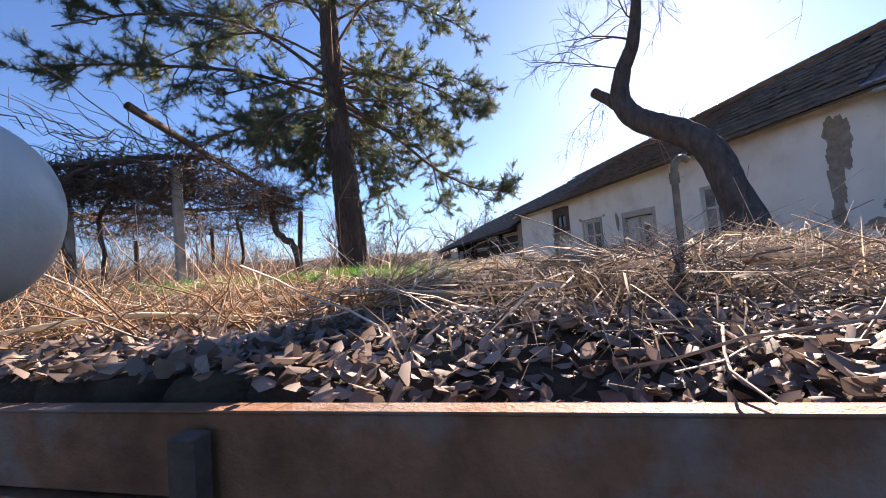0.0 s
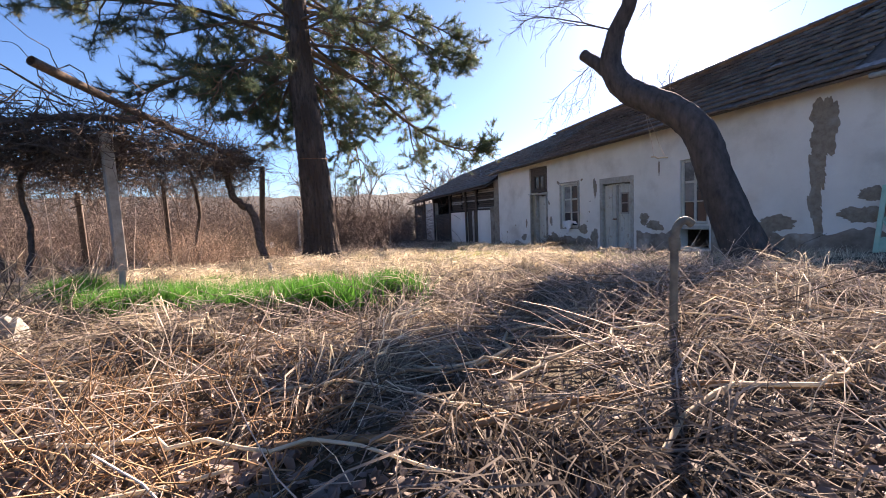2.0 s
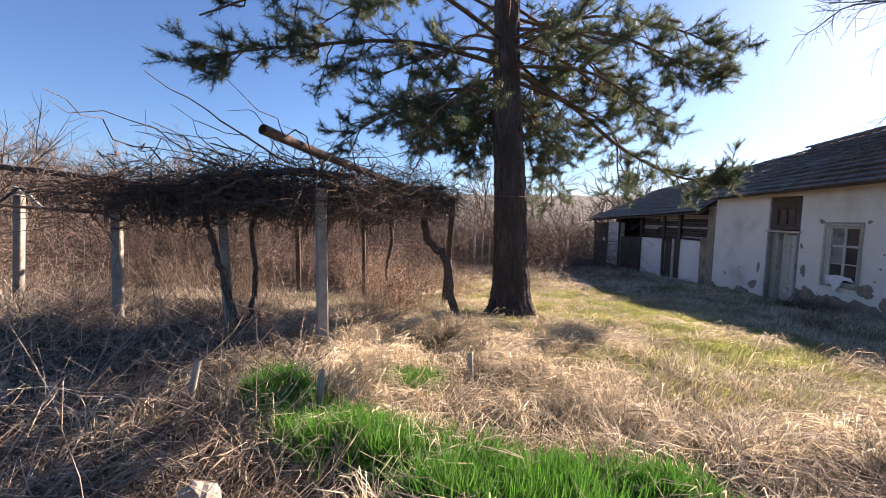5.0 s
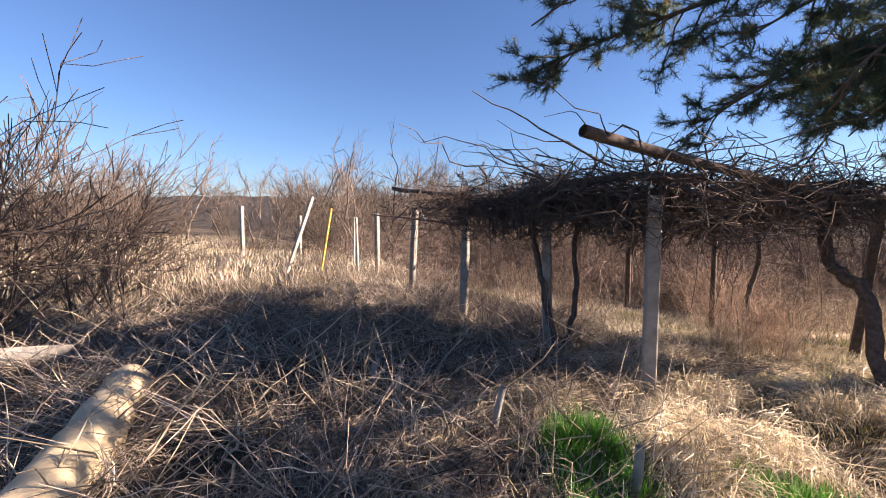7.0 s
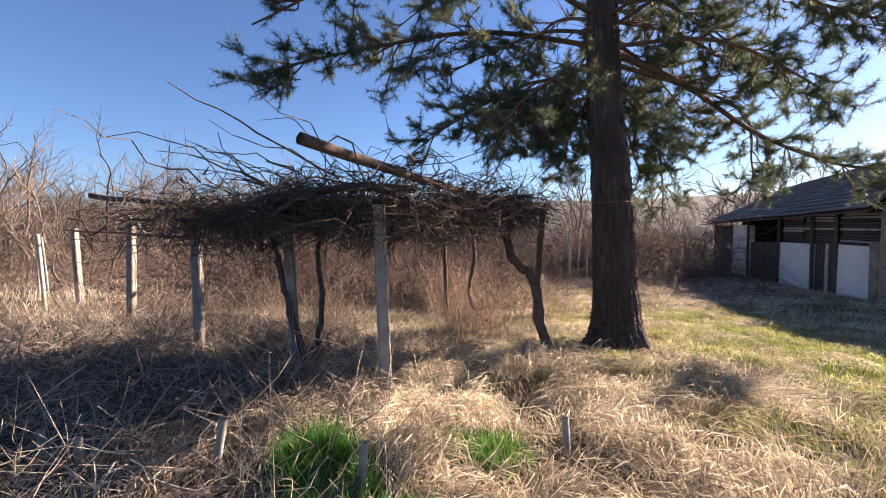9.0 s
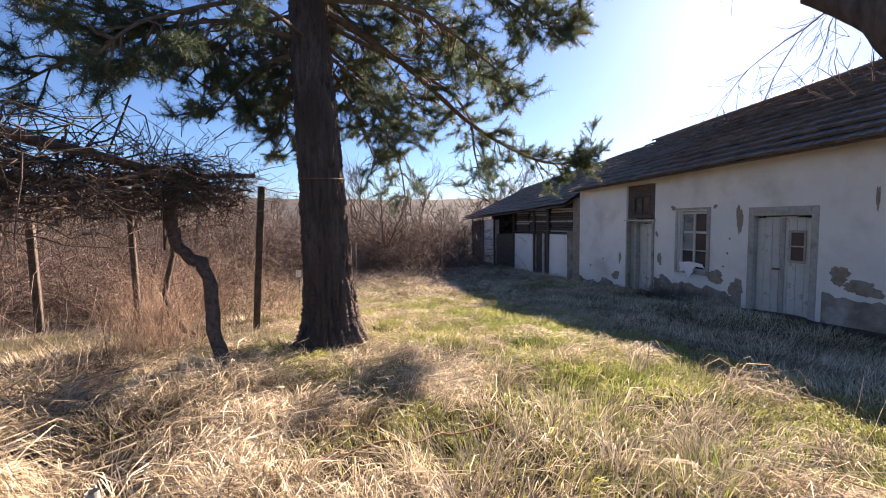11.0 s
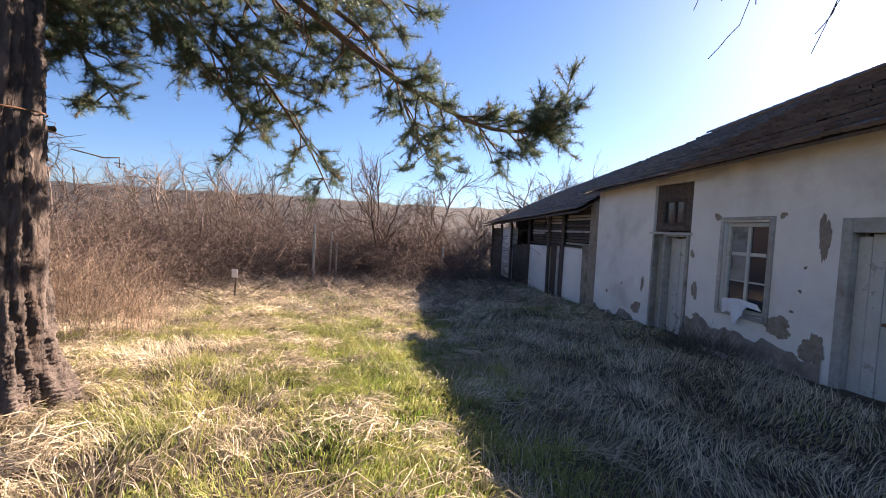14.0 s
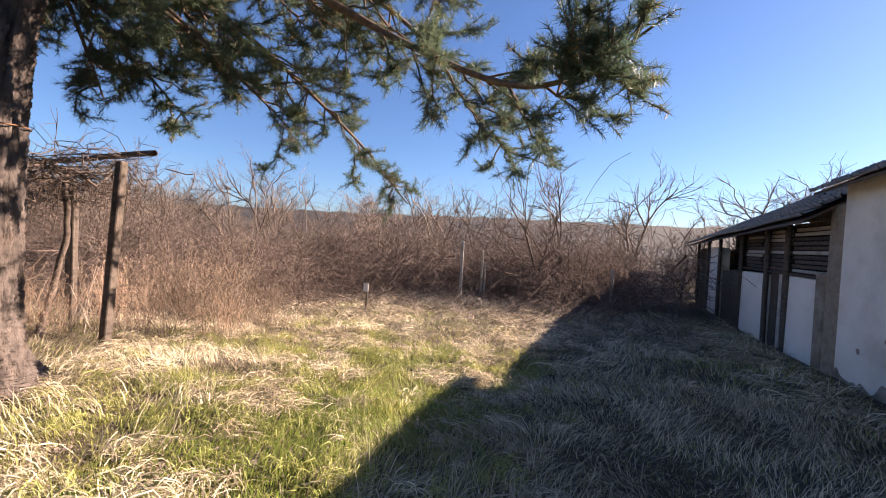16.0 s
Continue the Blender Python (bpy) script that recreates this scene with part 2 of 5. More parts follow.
def ground_z(x, y):
    x, y = np.asarray(x, float), np.asarray(y, float)
    mid = np.interp(y, [3, 5, 7, 10, 12.5, 15, 20, 30, 60], [0.93, 0.93, 0.86, 0.66, 0.42, 0.20, 0.05, -0.05, 0.0])
    right = np.interp(y, [3, 5, 9, 12.5, 16, 19, 24, 40], [0.85, 0.74, 0.44, 0.38, 0.26, 0.14, 0.0, -0.05])
    z = mid + (right - mid) * smoothstep(3.5, 7.5, x)
    z = z + 0.17 * np.exp(-((x - 3.0) / 1.1) ** 2 - ((y - 2.9) / 0.7) ** 2)
    z = z + 0.12 * np.exp(-((x - 1.9) / 0.5) ** 2 - ((y - 1.7) / 0.5) ** 2)
    z = z - 0.16 * np.exp(-((x - 0.45) / 0.5) ** 2 - ((y - 0.4) / 0.35) ** 2)
    z = z + 0.035 * lumps(x, y, 1.4) + 0.02 * lumps(x, y, 4.0, 2.0)
    r = np.hypot(x, y)
    z = z + smoothstep(60, 320, r) * (3 + 9 * smoothstep(0.2, 1.0, y / (r + 1e-6)) + 3 * lumps(x, y, 0.012, 4))
    edge = bank_edge(x)
    sunk = smoothstep(edge + 0.01, edge - 0.05, y) * smoothstep(-3, -2, x) * smoothstep(3.5, 2.5, x)
    return z * (1 - sunk) + 0.11 * sunk


# ---- ground ----
def axis(breaks):
    return np.unique(np.concatenate([np.arange(a, b, s) for a, b, s in breaks]))


gx = axis([(-900, -100, 60), (-100, -30, 8), (-30, -8, 0.7), (-8, 10, 0.16), (10, 30, 0.8), (30, 100, 8), (100, 960, 60)])
gy = axis([(-900, -100, 60), (-100, -10, 6), (-10, -1.4, 0.5), (-1.4, 2, 0.05), (2, 16, 0.16), (16, 40, 0.6), (40, 100, 5), (100, 960, 40)])
X, Y = np.meshgrid(gx, gy, indexing="ij")
V = np.stack([X, Y, ground_z(X, Y)], -1).reshape(-1, 3)
i, j = np.meshgrid(np.arange(len(gx) - 1), np.arange(len(gy) - 1), indexing="ij")
c = len(gy)
F = np.stack([i * c + j, (i + 1) * c + j, (i + 1) * c + j + 1, i * c + j + 1], -1).reshape(-1, 4)
ground = tagged(raw_mesh("ground", V, F, M_SOIL, smooth=True), "uneven brown yard soil under dry grass and litter", "ground", kind="structure")

# a low wooded ridge far beyond the plot
az = np.radians(np.linspace(-95, 75, 171))
rise = np.interp(np.degrees(az), [-95, -60, -20, 2, 20, 75], [1.8, 2.8, 3.5, 3.2, 3.3, 2.4])
crest = 430 * np.tan(np.radians(rise)) + 1.2 * lumps(az * 60, az * 0, 1.0) + RNG.uniform(0, 1.3, len(az))
rows_ = [(68, -0.01), (110, 0.13), (180, 0.34), (430, 1.0), (520, 0.6), (700, 0.0)]
V = np.concatenate([np.stack([r * np.sin(az), r * np.cos(az), crest * k + 1.5 * lumps(az * 40, az * 0 + r, 1.0, 2) * (0.3 < k < 1)], -1) for r, k in rows_])
k, n = np.arange(170), 171
F = np.concatenate([np.stack([r * n + k, r * n + k + 1, (r + 1) * n + k + 1, (r + 1) * n + k], -1) for r in range(5)])
tagged(raw_mesh("backdrop", V, F, M_HILL, smooth=True), "low dark wooded ridge on the horizon", "hills", kind="structure")

# ---- house ----
HOUSE = pose(9.13, 12.5, 0, 0, 0, 97)  # local x along the wall away from the start, local y out of the wall
house = tagged(new("house"), "long derelict single-storey house with flaking white walls and tiled roof", "house")
house.matrix_world = HOUSE
U0, U1, US = -12.0, 6.0, 18.2  # near end, end of the plastered wall, end of the lean-to


def eave_z(u):
    return 3.66 - 0.03 * u


def ridge_z(u):
    return 5.95 - 0.072 * u


def wall_cells(bm, u0, u1, z0, top, y0, y1, holes):
    """A wall with real openings (a, b, z0, z1), out of cells that meet edge to edge."""
    us = sorted({u0, u1, *[h[0] for h in holes], *[h[1] for h in holes]})
    zs = sorted({z0, 9.0, *[h[2] for h in holes], *[h[3] for h in holes]})
    grid = {}

    def vert(u, y, z):
        k = (round(u, 4), round(y, 4), round(z, 4))
        if k not in grid:
            grid[k] = bm.verts.new((u, y, top(u) if z > 8.9 else z))
        return grid[k]

    def solid(i, k):
        if not (0 <= i < len(us) - 1 and 0 <= k < len(zs) - 1):
            return False
        u, z = (us[i] + us[i + 1]) / 2, (zs[k] + min(zs[k + 1], 3.6)) / 2
        return not any(h[0] < u < h[1] and h[2] < z < h[3] for h in holes)

    for i in range(len(us) - 1):
        for k in range(len(zs) - 1):
            if not solid(i, k):
                continue
            a, b, p, q = us[i], us[i + 1], zs[k], zs[k + 1]
            bm.faces.new([vert(a, y1, p), vert(b, y1, p), vert(b, y1, q), vert(a, y1, q)])
            bm.faces.new([vert(a, y0, p), vert(a, y0, q), vert(b, y0, q), vert(b, y0, p)])
            if not solid(i - 1, k):
                bm.faces.new([vert(a, y0, p), vert(a, y1, p), vert(a, y1, q), vert(a, y0, q)])
            if not solid(i + 1, k):
                bm.faces.new([vert(b, y1, p), vert(b, y0, p), vert(b, y0, q), vert(b, y1, q)])
            if not solid(i, k - 1):
                bm.faces.new([vert(a, y0, p), vert(b, y0, p), vert(b, y1, p), vert(a, y1, p)])
            if not solid(i, k + 1):
                bm.faces.new([vert(a, y1, q), vert(b, y1, q), vert(b, y0, q), vert(a, y0, q)])
    bmesh.ops.recalc_face_normals(bm, faces=bm.faces)


HOLES = [(-10.2, -8.05, 0.5, 3.3), (-4.16, -3.38, 1.2, 2.88), (-4.2, -3.31, 0.56, 1.06), (-1.87, -0.5, 0.2, 2.65), (0.56, 1.45, 1.06, 2.62), (2.29, 3.48, 0.1, 3.46)]
bm = bmesh.new()
wall_cells(bm, U0, U1, -0.4, lambda u: eave_z(u) + 0.12, -0.42, 0.0, HOLES)
part("wall", bm, M_PLASTER, house, "flaking whitewashed plaster wall")
bm = bmesh.new()
box(bm, U0, US, -6.2, -5.9, -0.4, 3.6)
box(bm, U0, U0 + 0.3, -5.9, -0.42, -0.4, 3.6)
part("rear_wall", bm, M_MUD, house)
# floor coloured near-black, so the rooms' darkness is painted in
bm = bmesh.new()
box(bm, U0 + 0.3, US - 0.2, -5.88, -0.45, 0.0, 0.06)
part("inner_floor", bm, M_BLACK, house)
for u in (-6.0, -2.6, 2.0, 5.7):
    bm = bmesh.new()
    box(bm, u, u + 0.15, -5.88, -0.43, 0.06, 3.3)
    part("partition", bm, M_MUD, house)

# roof deck and lean-to deck
bm = bmesh.new()


def slab(bm, pts_top, thick):
    top = [bm.verts.new(p) for p in pts_top]
    bot = [bm.verts.new((p[0], p[1], p[2] - thick)) for p in pts_top]
    bm.faces.new(top)
    bm.faces.new(bot[::-1])
    n = len(top)
    for k in range(n):
        bm.faces.new([top[k], bot[k], bot[(k + 1) % n], top[(k + 1) % n]])
    bmesh.ops.recalc_face_normals(bm, faces=bm.faces)


EAVE_OUT, RIDGE_IN = 0.38, -3.6
UR = 6.25
deck = np.linspace(U0 - 0.3, UR, 25)
for p, q in zip(deck[:-1], deck[1:]):
    slab(bm, [(p, EAVE_OUT, eave_z(p)), (q, EAVE_OUT, eave_z(q)), (q, RIDGE_IN, ridge_z(q)), (p, RIDGE_IN, ridge_z(p))], 0.05)
    slab(bm, [(p, RIDGE_IN, ridge_z(p)), (q, RIDGE_IN, ridge_z(q)), (q, -7.6, eave_z(q)), (p, -7.6, eave_z(p))], 0.05)
bmesh.ops.remove_doubles(bm, verts=bm.verts, dist=0.001)
roof = part("roof", bm, M_DARKWOOD, house, "sagging roof of dark weathered clay tiles")


def lean_z(u, y):
    """Height of the lean-to's roof, lower at the far end."""
    low = np.interp(u, [UR, US + 0.4], [2.98, 2.56])
    high = np.interp(u, [UR, 9.3, 17.0, US + 0.4], [5.42, 5.2, 4.6, 4.0])
    return low + (high - low) * (0.5 - y) / (0.5 + 3.6)


lean_roof = None
for a, b in ((UR + 0.02, 9.3), (9.3, 17.0), (17.0, US + 0.4)):
    for y0, y1, h0, h1 in ((0.5, -3.6, .5, -3.6), (-3.6, -7.2, -3.6, .0)):
        bm = bmesh.new()
        slab(bm, [(a, y0, lean_z(a, h0)), (b, y0, lean_z(b, h0)), (b, y1, lean_z(b, h1)), (a, y1, lean_z(a, h1))], 0.05)
        ob = part("lean_to_roof", bm, M_DARKWOOD, house, "low lean-to roof of broken dark tiles")
        lean_roof = lean_roof or ob

# ---- pine ----
pine = tagged(new("pine_tree"), "tall Scots pine with rugged bark and drooping limbs", "tree")
PX, PY = 0.30, 9.84
pz = float(ground_z(PX, PY))
PINE_LINE = smooth_line([(PX + 0.02, PY, pz - 0.15), (PX + 0.02, PY, pz + 0.25), (PX - 0.02, PY + .03, pz + 1.2), (PX - 0.10, PY + .12, pz + 3), (PX - 0.2, PY + 0.3, 5.0), (PX - 0.25, PY + 0.4, 8), (PX - 0.15, PY + .4, 11), (PX, PY + .4, 14.5)], 90)


def bark_trunk(name, line, zr, rr, sides, ridges, depth, material, parent, flare=0.0):
    """A trunk whose bark is cut into long uneven plates by furrows."""
    rad = np.interp(line[:, 2], zr, rr)
    v, f = tube_arrays(line, rad, sides, 0.0)
    n = len(line)
    v = v.reshape(n, sides, 3)
    ang = np.linspace(0, 2 * np.pi, sides, endpoint=False)
    hgt = line[:, 2][:, None]
    wob = 0.5 * np.sin(hgt * 2.1 + 3 * np.sin(ang)[None]) + 0.35 * np.sin(hgt * 5.3 + ang[None] * 4)
    furrow = np.abs(np.sin(ang[None] * ridges + wob)) ** 0.5 + 0.12 * np.sin(hgt * 9 + ang[None] * 7 + wob * 2)
    furrow += 0.35 * np.sign(np.sin(hgt * 11 + 5 * np.sin(ang * ridges)[None])) * np.abs(np.sin(ang[None] * ridges * 0.5 + 1.7 * wob)) + RNG.uniform(-0.25, 0.25, (n, sides))
    furrow += flare / depth * np.exp(-(hgt - line[0, 2] - 0.15).clip(0) / 0.22) * (0.5 + np.sin(ang[None] * 5 + 0.6) + 0.5 * np.sin(ang[None] * 8))
    c3 = line[:, None, :]
    v = c3 + (v - c3) * (1 + depth * (furrow - 0.8))[..., None]
    return raw_mesh(name, v.reshape(-1, 3), f, material, parent, smooth=True)


PLZ, PLR = [pz - .2, pz + .08, pz + .4, pz + 1.1, 4, 8, 12, 14.5], [.53, .47, .37, .32, .28, .21, .11, .03]
dense = smooth_line(PINE_LINE[::6], 420)
bark_trunk("trunk", dense, PLZ, PLR, 120, 11, 0.15, M_PINEBARK, pine, 0.16)
bm = bmesh.new()
ring = PINE_LINE[np.argmin(np.abs(PINE_LINE[:, 2] - 3.05))]
t = np.linspace(0, 2 * np.pi, 28)
v, f = tube_arrays(np.stack([ring[0] + 0.325 * np.cos(t), ring[1] + 0.325 * np.sin(t), 3.05 + 0.02 * np.sin(t)], -1), 0.007, 5)
bm.free()
raw_mesh("wire_tie", v, f, M_RUST, pine)


def wander(p0, p1, n, amp, droop=0.0):
    """A line from p0 to p1 that wanders and sags."""
    p0, p1 = np.asarray(p0, float), np.asarray(p1, float)
    t = np.linspace(0, 1, n)[:, None]
    w = np.cumsum(RNG.normal(0, 1, (n, 3)), 0)
    w -= w[0] + (w[-1] - w[0]) * t
    p = p0 + (p1 - p0) * t + w * amp / math.sqrt(n)
    p[:, 2] -= droop * 4 * (t * (1 - t))[:, 0]
    return p


TUFTS = []


def pine_limb(points, r0, subs, tuft_from=0.3):
    line = smooth_line(points, 22)
    length = np.linalg.norm(np.diff(line, axis=0), axis=1).sum()
    pieces = [tube_arrays(line, np.linspace(r0 * 0.8, 0.010, 22), 7, 0.08)]
    subs = int(subs * 1.3)
    for _ in range(subs):
        s = RNG.uniform(tuft_from * 0.6, 1.0)
        k = min(20, int(s * 21))
        base, d = line[k], line[k + 1] - line[k]
        d = d / np.linalg.norm(d)
        side = np.cross(d, RNG.normal(0, 1, 3))
        side /= np.linalg.norm(side)
        go = d * RNG.uniform(0.2, 0.9) + side * RNG.uniform(0.5, 1.0)
        go[2] = go[2] * 0.45 - RNG.uniform(-0.1, 0.25)
        go /= np.linalg.norm(go)
        ln = RNG.uniform(0.4, 1.15) * min(1.0, 0.45 + length / 6) * (1.2 - 0.5 * s)
        sub = wander(base, base + go * ln, 7, 0.10, 0.05)
        pieces.append(tube_arrays(sub, np.linspace(0.014, 0.005, 7), 4))
        for q in range(int(4 + ln * 8)):
            k2 = RNG.integers(2, 6)
            b2, d2 = sub[k2], sub[k2 + 1] - sub[k2]
            d2 = d2 / np.linalg.norm(d2)
            g2 = d2 * 0.8 + RNG.normal(0, 0.55, 3) + np.array([0, 0, 0.12])
            g2 /= np.linalg.norm(g2)
            l2 = RNG.uniform(0.12, 0.34)
            tw = np.array([b2, b2 + g2 * l2 * 0.5 + RNG.normal(0, .01, 3), b2 + g2 * l2])
            pieces.append(tube_arrays(tw, [0.005, 0.004, 0.003], 3))
            if s > tuft_from:
                TUFTS.append((tw[2], g2))
                TUFTS.append((tw[1], g2))
        TUFTS.append((sub[-1], go))
    v, f = join(pieces)
    raw_mesh("limb", v, f, M_BRANCH, pine)


def on_trunk(z):
    return PINE_LINE[np.argmin(np.abs(PINE_LINE[:, 2] - z))]


pine_limb([on_trunk(5.7), (1.5, 11.2, 5.15), (2.95, 12.3, 4.4), (4.2, 12.3, 3.75), (4.95, 12.1, 3.62), (5.5, 12.05, 3.9)], 0.075, 46, 0.22)
pine_limb([on_trunk(5.2), (1.0, 11.6, 4.7), (1.5, 13.4, 3.7), (1.7, 14.6, 2.85)], 0.05, 24, 0.3)
pine_limb([on_trunk(5.5), (2.6, 12.2, 4.9), (3.3, 13.6, 4.0), (3.6, 14.4, 3.5)], 0.05, 20, 0.4)
pine_limb([on_trunk(5.6), (-1.6, 8.9, 5.6), (-3.0, 7.7, 5.1), (-4.2, 7.1, 4.75)], 0.06, 26, 0.45)
pine_limb([on_trunk(6.2), (-1.4, 8.4, 6.3), (-2.6, 7.0, 5.6), (-3.6, 6.3, 4.9)], 0.06, 24, 0.4)
pine_limb([on_trunk(5.0), (-1.0, 9.6, 5.0), (-2.2, 9.2, 4.4), (-2.9, 9.0, 3.9)], 0.045, 18, 0.4)
pine_limb([on_trunk(4.8), (-0.3, 10.8, 4.7), (-0.6, 11.7, 4.2), (-0.5, 12.2, 3.7)], 0.04, 16, 0.4)
pine_limb([on_trunk(6.3), (2.0, 10.0, 6.1), (3.3, 10.1, 5.6), (3.9, 10.1, 5.3)], 0.055, 24, 0.4)
pine_limb([on_trunk(5.6), (1.5, 9.6, 5.3), (2.5, 9.6, 4.7), (3.0, 9.7, 4.3)], 0.045, 16, 0.45)
pine_limb([on_trunk(5.1), (-0.3, 8.9, 4.9), (-0.9, 8.0, 4.3), (-1.1, 7.6, 3.9)], 0.04, 16, 0.45)
for tip, z, n in (((2.2, 13.2, 4.6), 5.9, 18), ((3.0, 11.6, 5.0), 6.0, 18), ((1.2, 12.8, 5.0), 6.1, 18), ((2.4, 11.4, 5.7), 6.6, 18), ((-1.1, 11.5, 4.3), 5.2, 18), ((-1.8, 10.5, 4.5), 5.4, 18),
                  ((0.2, 12.0, 4.6), 5.6, 14), ((-0.9, 12.4, 4.7), 5.8, 16), ((3.4, 12.8, 5.3), 6.8, 18), ((1.6, 8.2, 5.2), 6.2, 14), ((-2.0, 8.0, 4.7), 5.9, 16),
                  ((1.3, 11.8, 3.9), 5.0, 16), ((1.0, 12.8, 3.6), 5.1, 14), ((-1.3, 10.0, 3.8), 4.9, 14), ((-0.7, 11.2, 3.8), 5.0, 12)):
    o, e = on_trunk(z), np.array(tip)
    pine_limb([o, o + (e - o) * 0.4 + [0, 0, 0.25], o + (e - o) * 0.75 + [0, 0, 0.15], e], 0.045, n, 0.2)
for k in range(34):
    z = 5.9 + 8.0 * (k / 34) ** 1.1
    az = k * 2.399 + RNG.uniform(-0.3, 0.3)
    ln = np.interp(z, [5.5, 8, 11, 14], [4.6, 4.6, 3.4, 1.2]) * RNG.uniform(0.75, 1.1)
    o = on_trunk(z)
    d = np.array([math.cos(az), math.sin(az), 0])
    up = np.interp(z, [5, 9, 14], [0.05, 0.2, 0.5])
    pine_limb([o, o + d * ln * 0.35 + [0, 0, ln * (up + 0.05)], o + d * ln * 0.7 + [0, 0, ln * (up - 0.02)], o + d * ln + [0, 0, ln * (up - 0.17)]], 0.045, int(13 + ln * 2.2), 0.35)


def needle_mesh(name, tufts, per, material, parent):
    """Brush-like tufts of single needles round twig ends."""
    n = len(tufts)
    base = np.repeat(np.array([t[0] for t in tufts]), per, 0)
    axis_ = np.repeat(np.array([t[1] for t in tufts]), per, 0)
    base = base - axis_ * RNG.uniform(0, 0.16, (n * per, 1))
    d = axis_ * RNG.uniform(0.2, 1.0, (n * per, 1)) + RNG.normal(0, 0.75, (n * per, 3))
    d /= np.linalg.norm(d, axis=1)[:, None]
    side = np.cross(d, RNG.normal(0, 1, (n * per, 3)))
    side /= np.linalg.norm(side, axis=1)[:, None] + 1e-9
    ln, w = RNG.uniform(0.07, 0.125, (n * per, 1)), RNG.uniform(0.0022, 0.004, (n * per, 1))
    v = np.stack([base - side * w, base + side * w, base + d * ln], 1).reshape(-1, 3)
    return raw_mesh(name, v, np.arange(len(v)).reshape(-1, 3), material, parent)


PER_TUFT = min(70, int(0.95e6 / len(TUFTS)))
dry = [t for t in TUFTS if RNG.random() < 0.07]
tagged(needle_mesh("crown", TUFTS, PER_TUFT, M_NEEDLE, pine), "dense dark green needle tufts")
needle_mesh("dry_needles", dry, 34, M_DRYNEEDLE, pine)

# ---- bare leaning tree ----
walnut = tagged(new("bare_tree"), "leaning bare old tree with dark curved trunk and sawn limb", "tree")
wz = float(ground_z(6.9, 5.1))
WL = smooth_line([(6.95, 5.0, wz - 0.12), (6.87, 5.17, wz + 0.1), (6.72, 5.55, 1.9), (6.61, 5.84, 2.87), (6.44, 6.27, 3.39), (6.14, 7.04, 3.95), (6.02, 7.35, 4.5), (6.06, 7.25, 5.07), (6.16, 6.98, 5.58), (6.2, 6.8, 6.6), (6.0, 6.7, 8.2)], 90)
wr = np.interp(np.arange(90), [0, 6, 20, 40, 54, 62, 74, 89], [.40, .345, .265, .245, .20, .165, .12, .04])
v, f = tube_arrays(WL, wr, 20, 0.05)
raw_mesh("trunk", v, f, M_BARK, walnut, smooth=True)
v, f = tube_arrays(smooth_line([(6.05, 7.3, 4.3), (5.92, 7.6, 4.6), (5.80, 7.92, 4.9)], 8), [.16, .15, .14, .13, .12, .115, .112, .11], 12, 0.06)
raw_mesh("sawn_limb", v, f, M_BARK, walnut, smooth=True)
bm = bmesh.new()
bmesh.ops.create_circle(bm, cap_ends=True, segments=12, radius=0.108, matrix=look((5.795, 7.93, 4.905), (5.66, 8.25, 5.2)))
part("sawn_end", bm, M_LIGHTLOG, walnut, "pale sawn end")


def branch_segs(p, d, ln, r, level, out, spread=0.6, droop=0.0, kids=(4, 7)):
    """Wandering bare branches, each splitting into finer ones; fills out with (line, radii)."""
    n = (3, 4, 6, 6)[min(level, 3)]
    pts = [np.asarray(p, float)]
    dd = np.asarray(d, float) / np.linalg.norm(d)
    for _ in range(n):
        dd = dd + RNG.normal(0, 0.16, 3) + np.array([0, 0, -droop])
        dd /= np.linalg.norm(dd)
        pts.append(pts[-1] + dd * ln / n)
    out.append((np.array(pts), np.linspace(r, r * 0.45, n + 1)))
    if level > 0:
        for _ in range(RNG.integers(*kids)):
            k = RNG.integers(1, n + 1)
            g = (pts[k] - pts[k - 1]) / np.linalg.norm(pts[k] - pts[k - 1]) + RNG.normal(0, spread, 3)
            branch_segs(pts[k], g, ln * RNG.uniform(0.4, 0.7), r * 0.5, level - 1, out, spread, droop, kids)


for p, d, ln, r in (((6.1, 7.2, 5.0), (-0.5, 0.8, 0.7), 2.2, .05), ((6.16, 6.98, 5.6), (-0.2, 0.9, 0.5), 2.4, .05), ((6.2, 6.8, 6.4), (0.3, -0.9, 0.4), 2.6, .05),
                    ((6.15, 6.75, 6.9), (-0.4, -0.8, 0.2), 2.4, .045), ((6.1, 6.7, 7.4), (0.2, 1, 0.6), 2.2, .04), ((6.0, 6.7, 8.1), (-0.2, 0.1, 1), 2.0, .04),
                    ((6.18, 6.9, 6.0), (-0.9, -0.2, 0.3), 2.0, .04), ((6.15, 6.8, 6.7), (0.9, 0.3, 0.3), 2.2, .04), ((6.05, 7.3, 4.75), (-0.3, 0.9, 0.1), 1.6, .03)):
    segs = []
    branch_segs(p, d, ln * 0.72, r * 0.5, 3, segs, 0.55, 0.05, (4, 7))
    v, f = join([tube_arrays(q, np.maximum(w, 0.0025), 4) for q, w in segs])
    raw_mesh("branch", v, f, M_BARK, walnut)
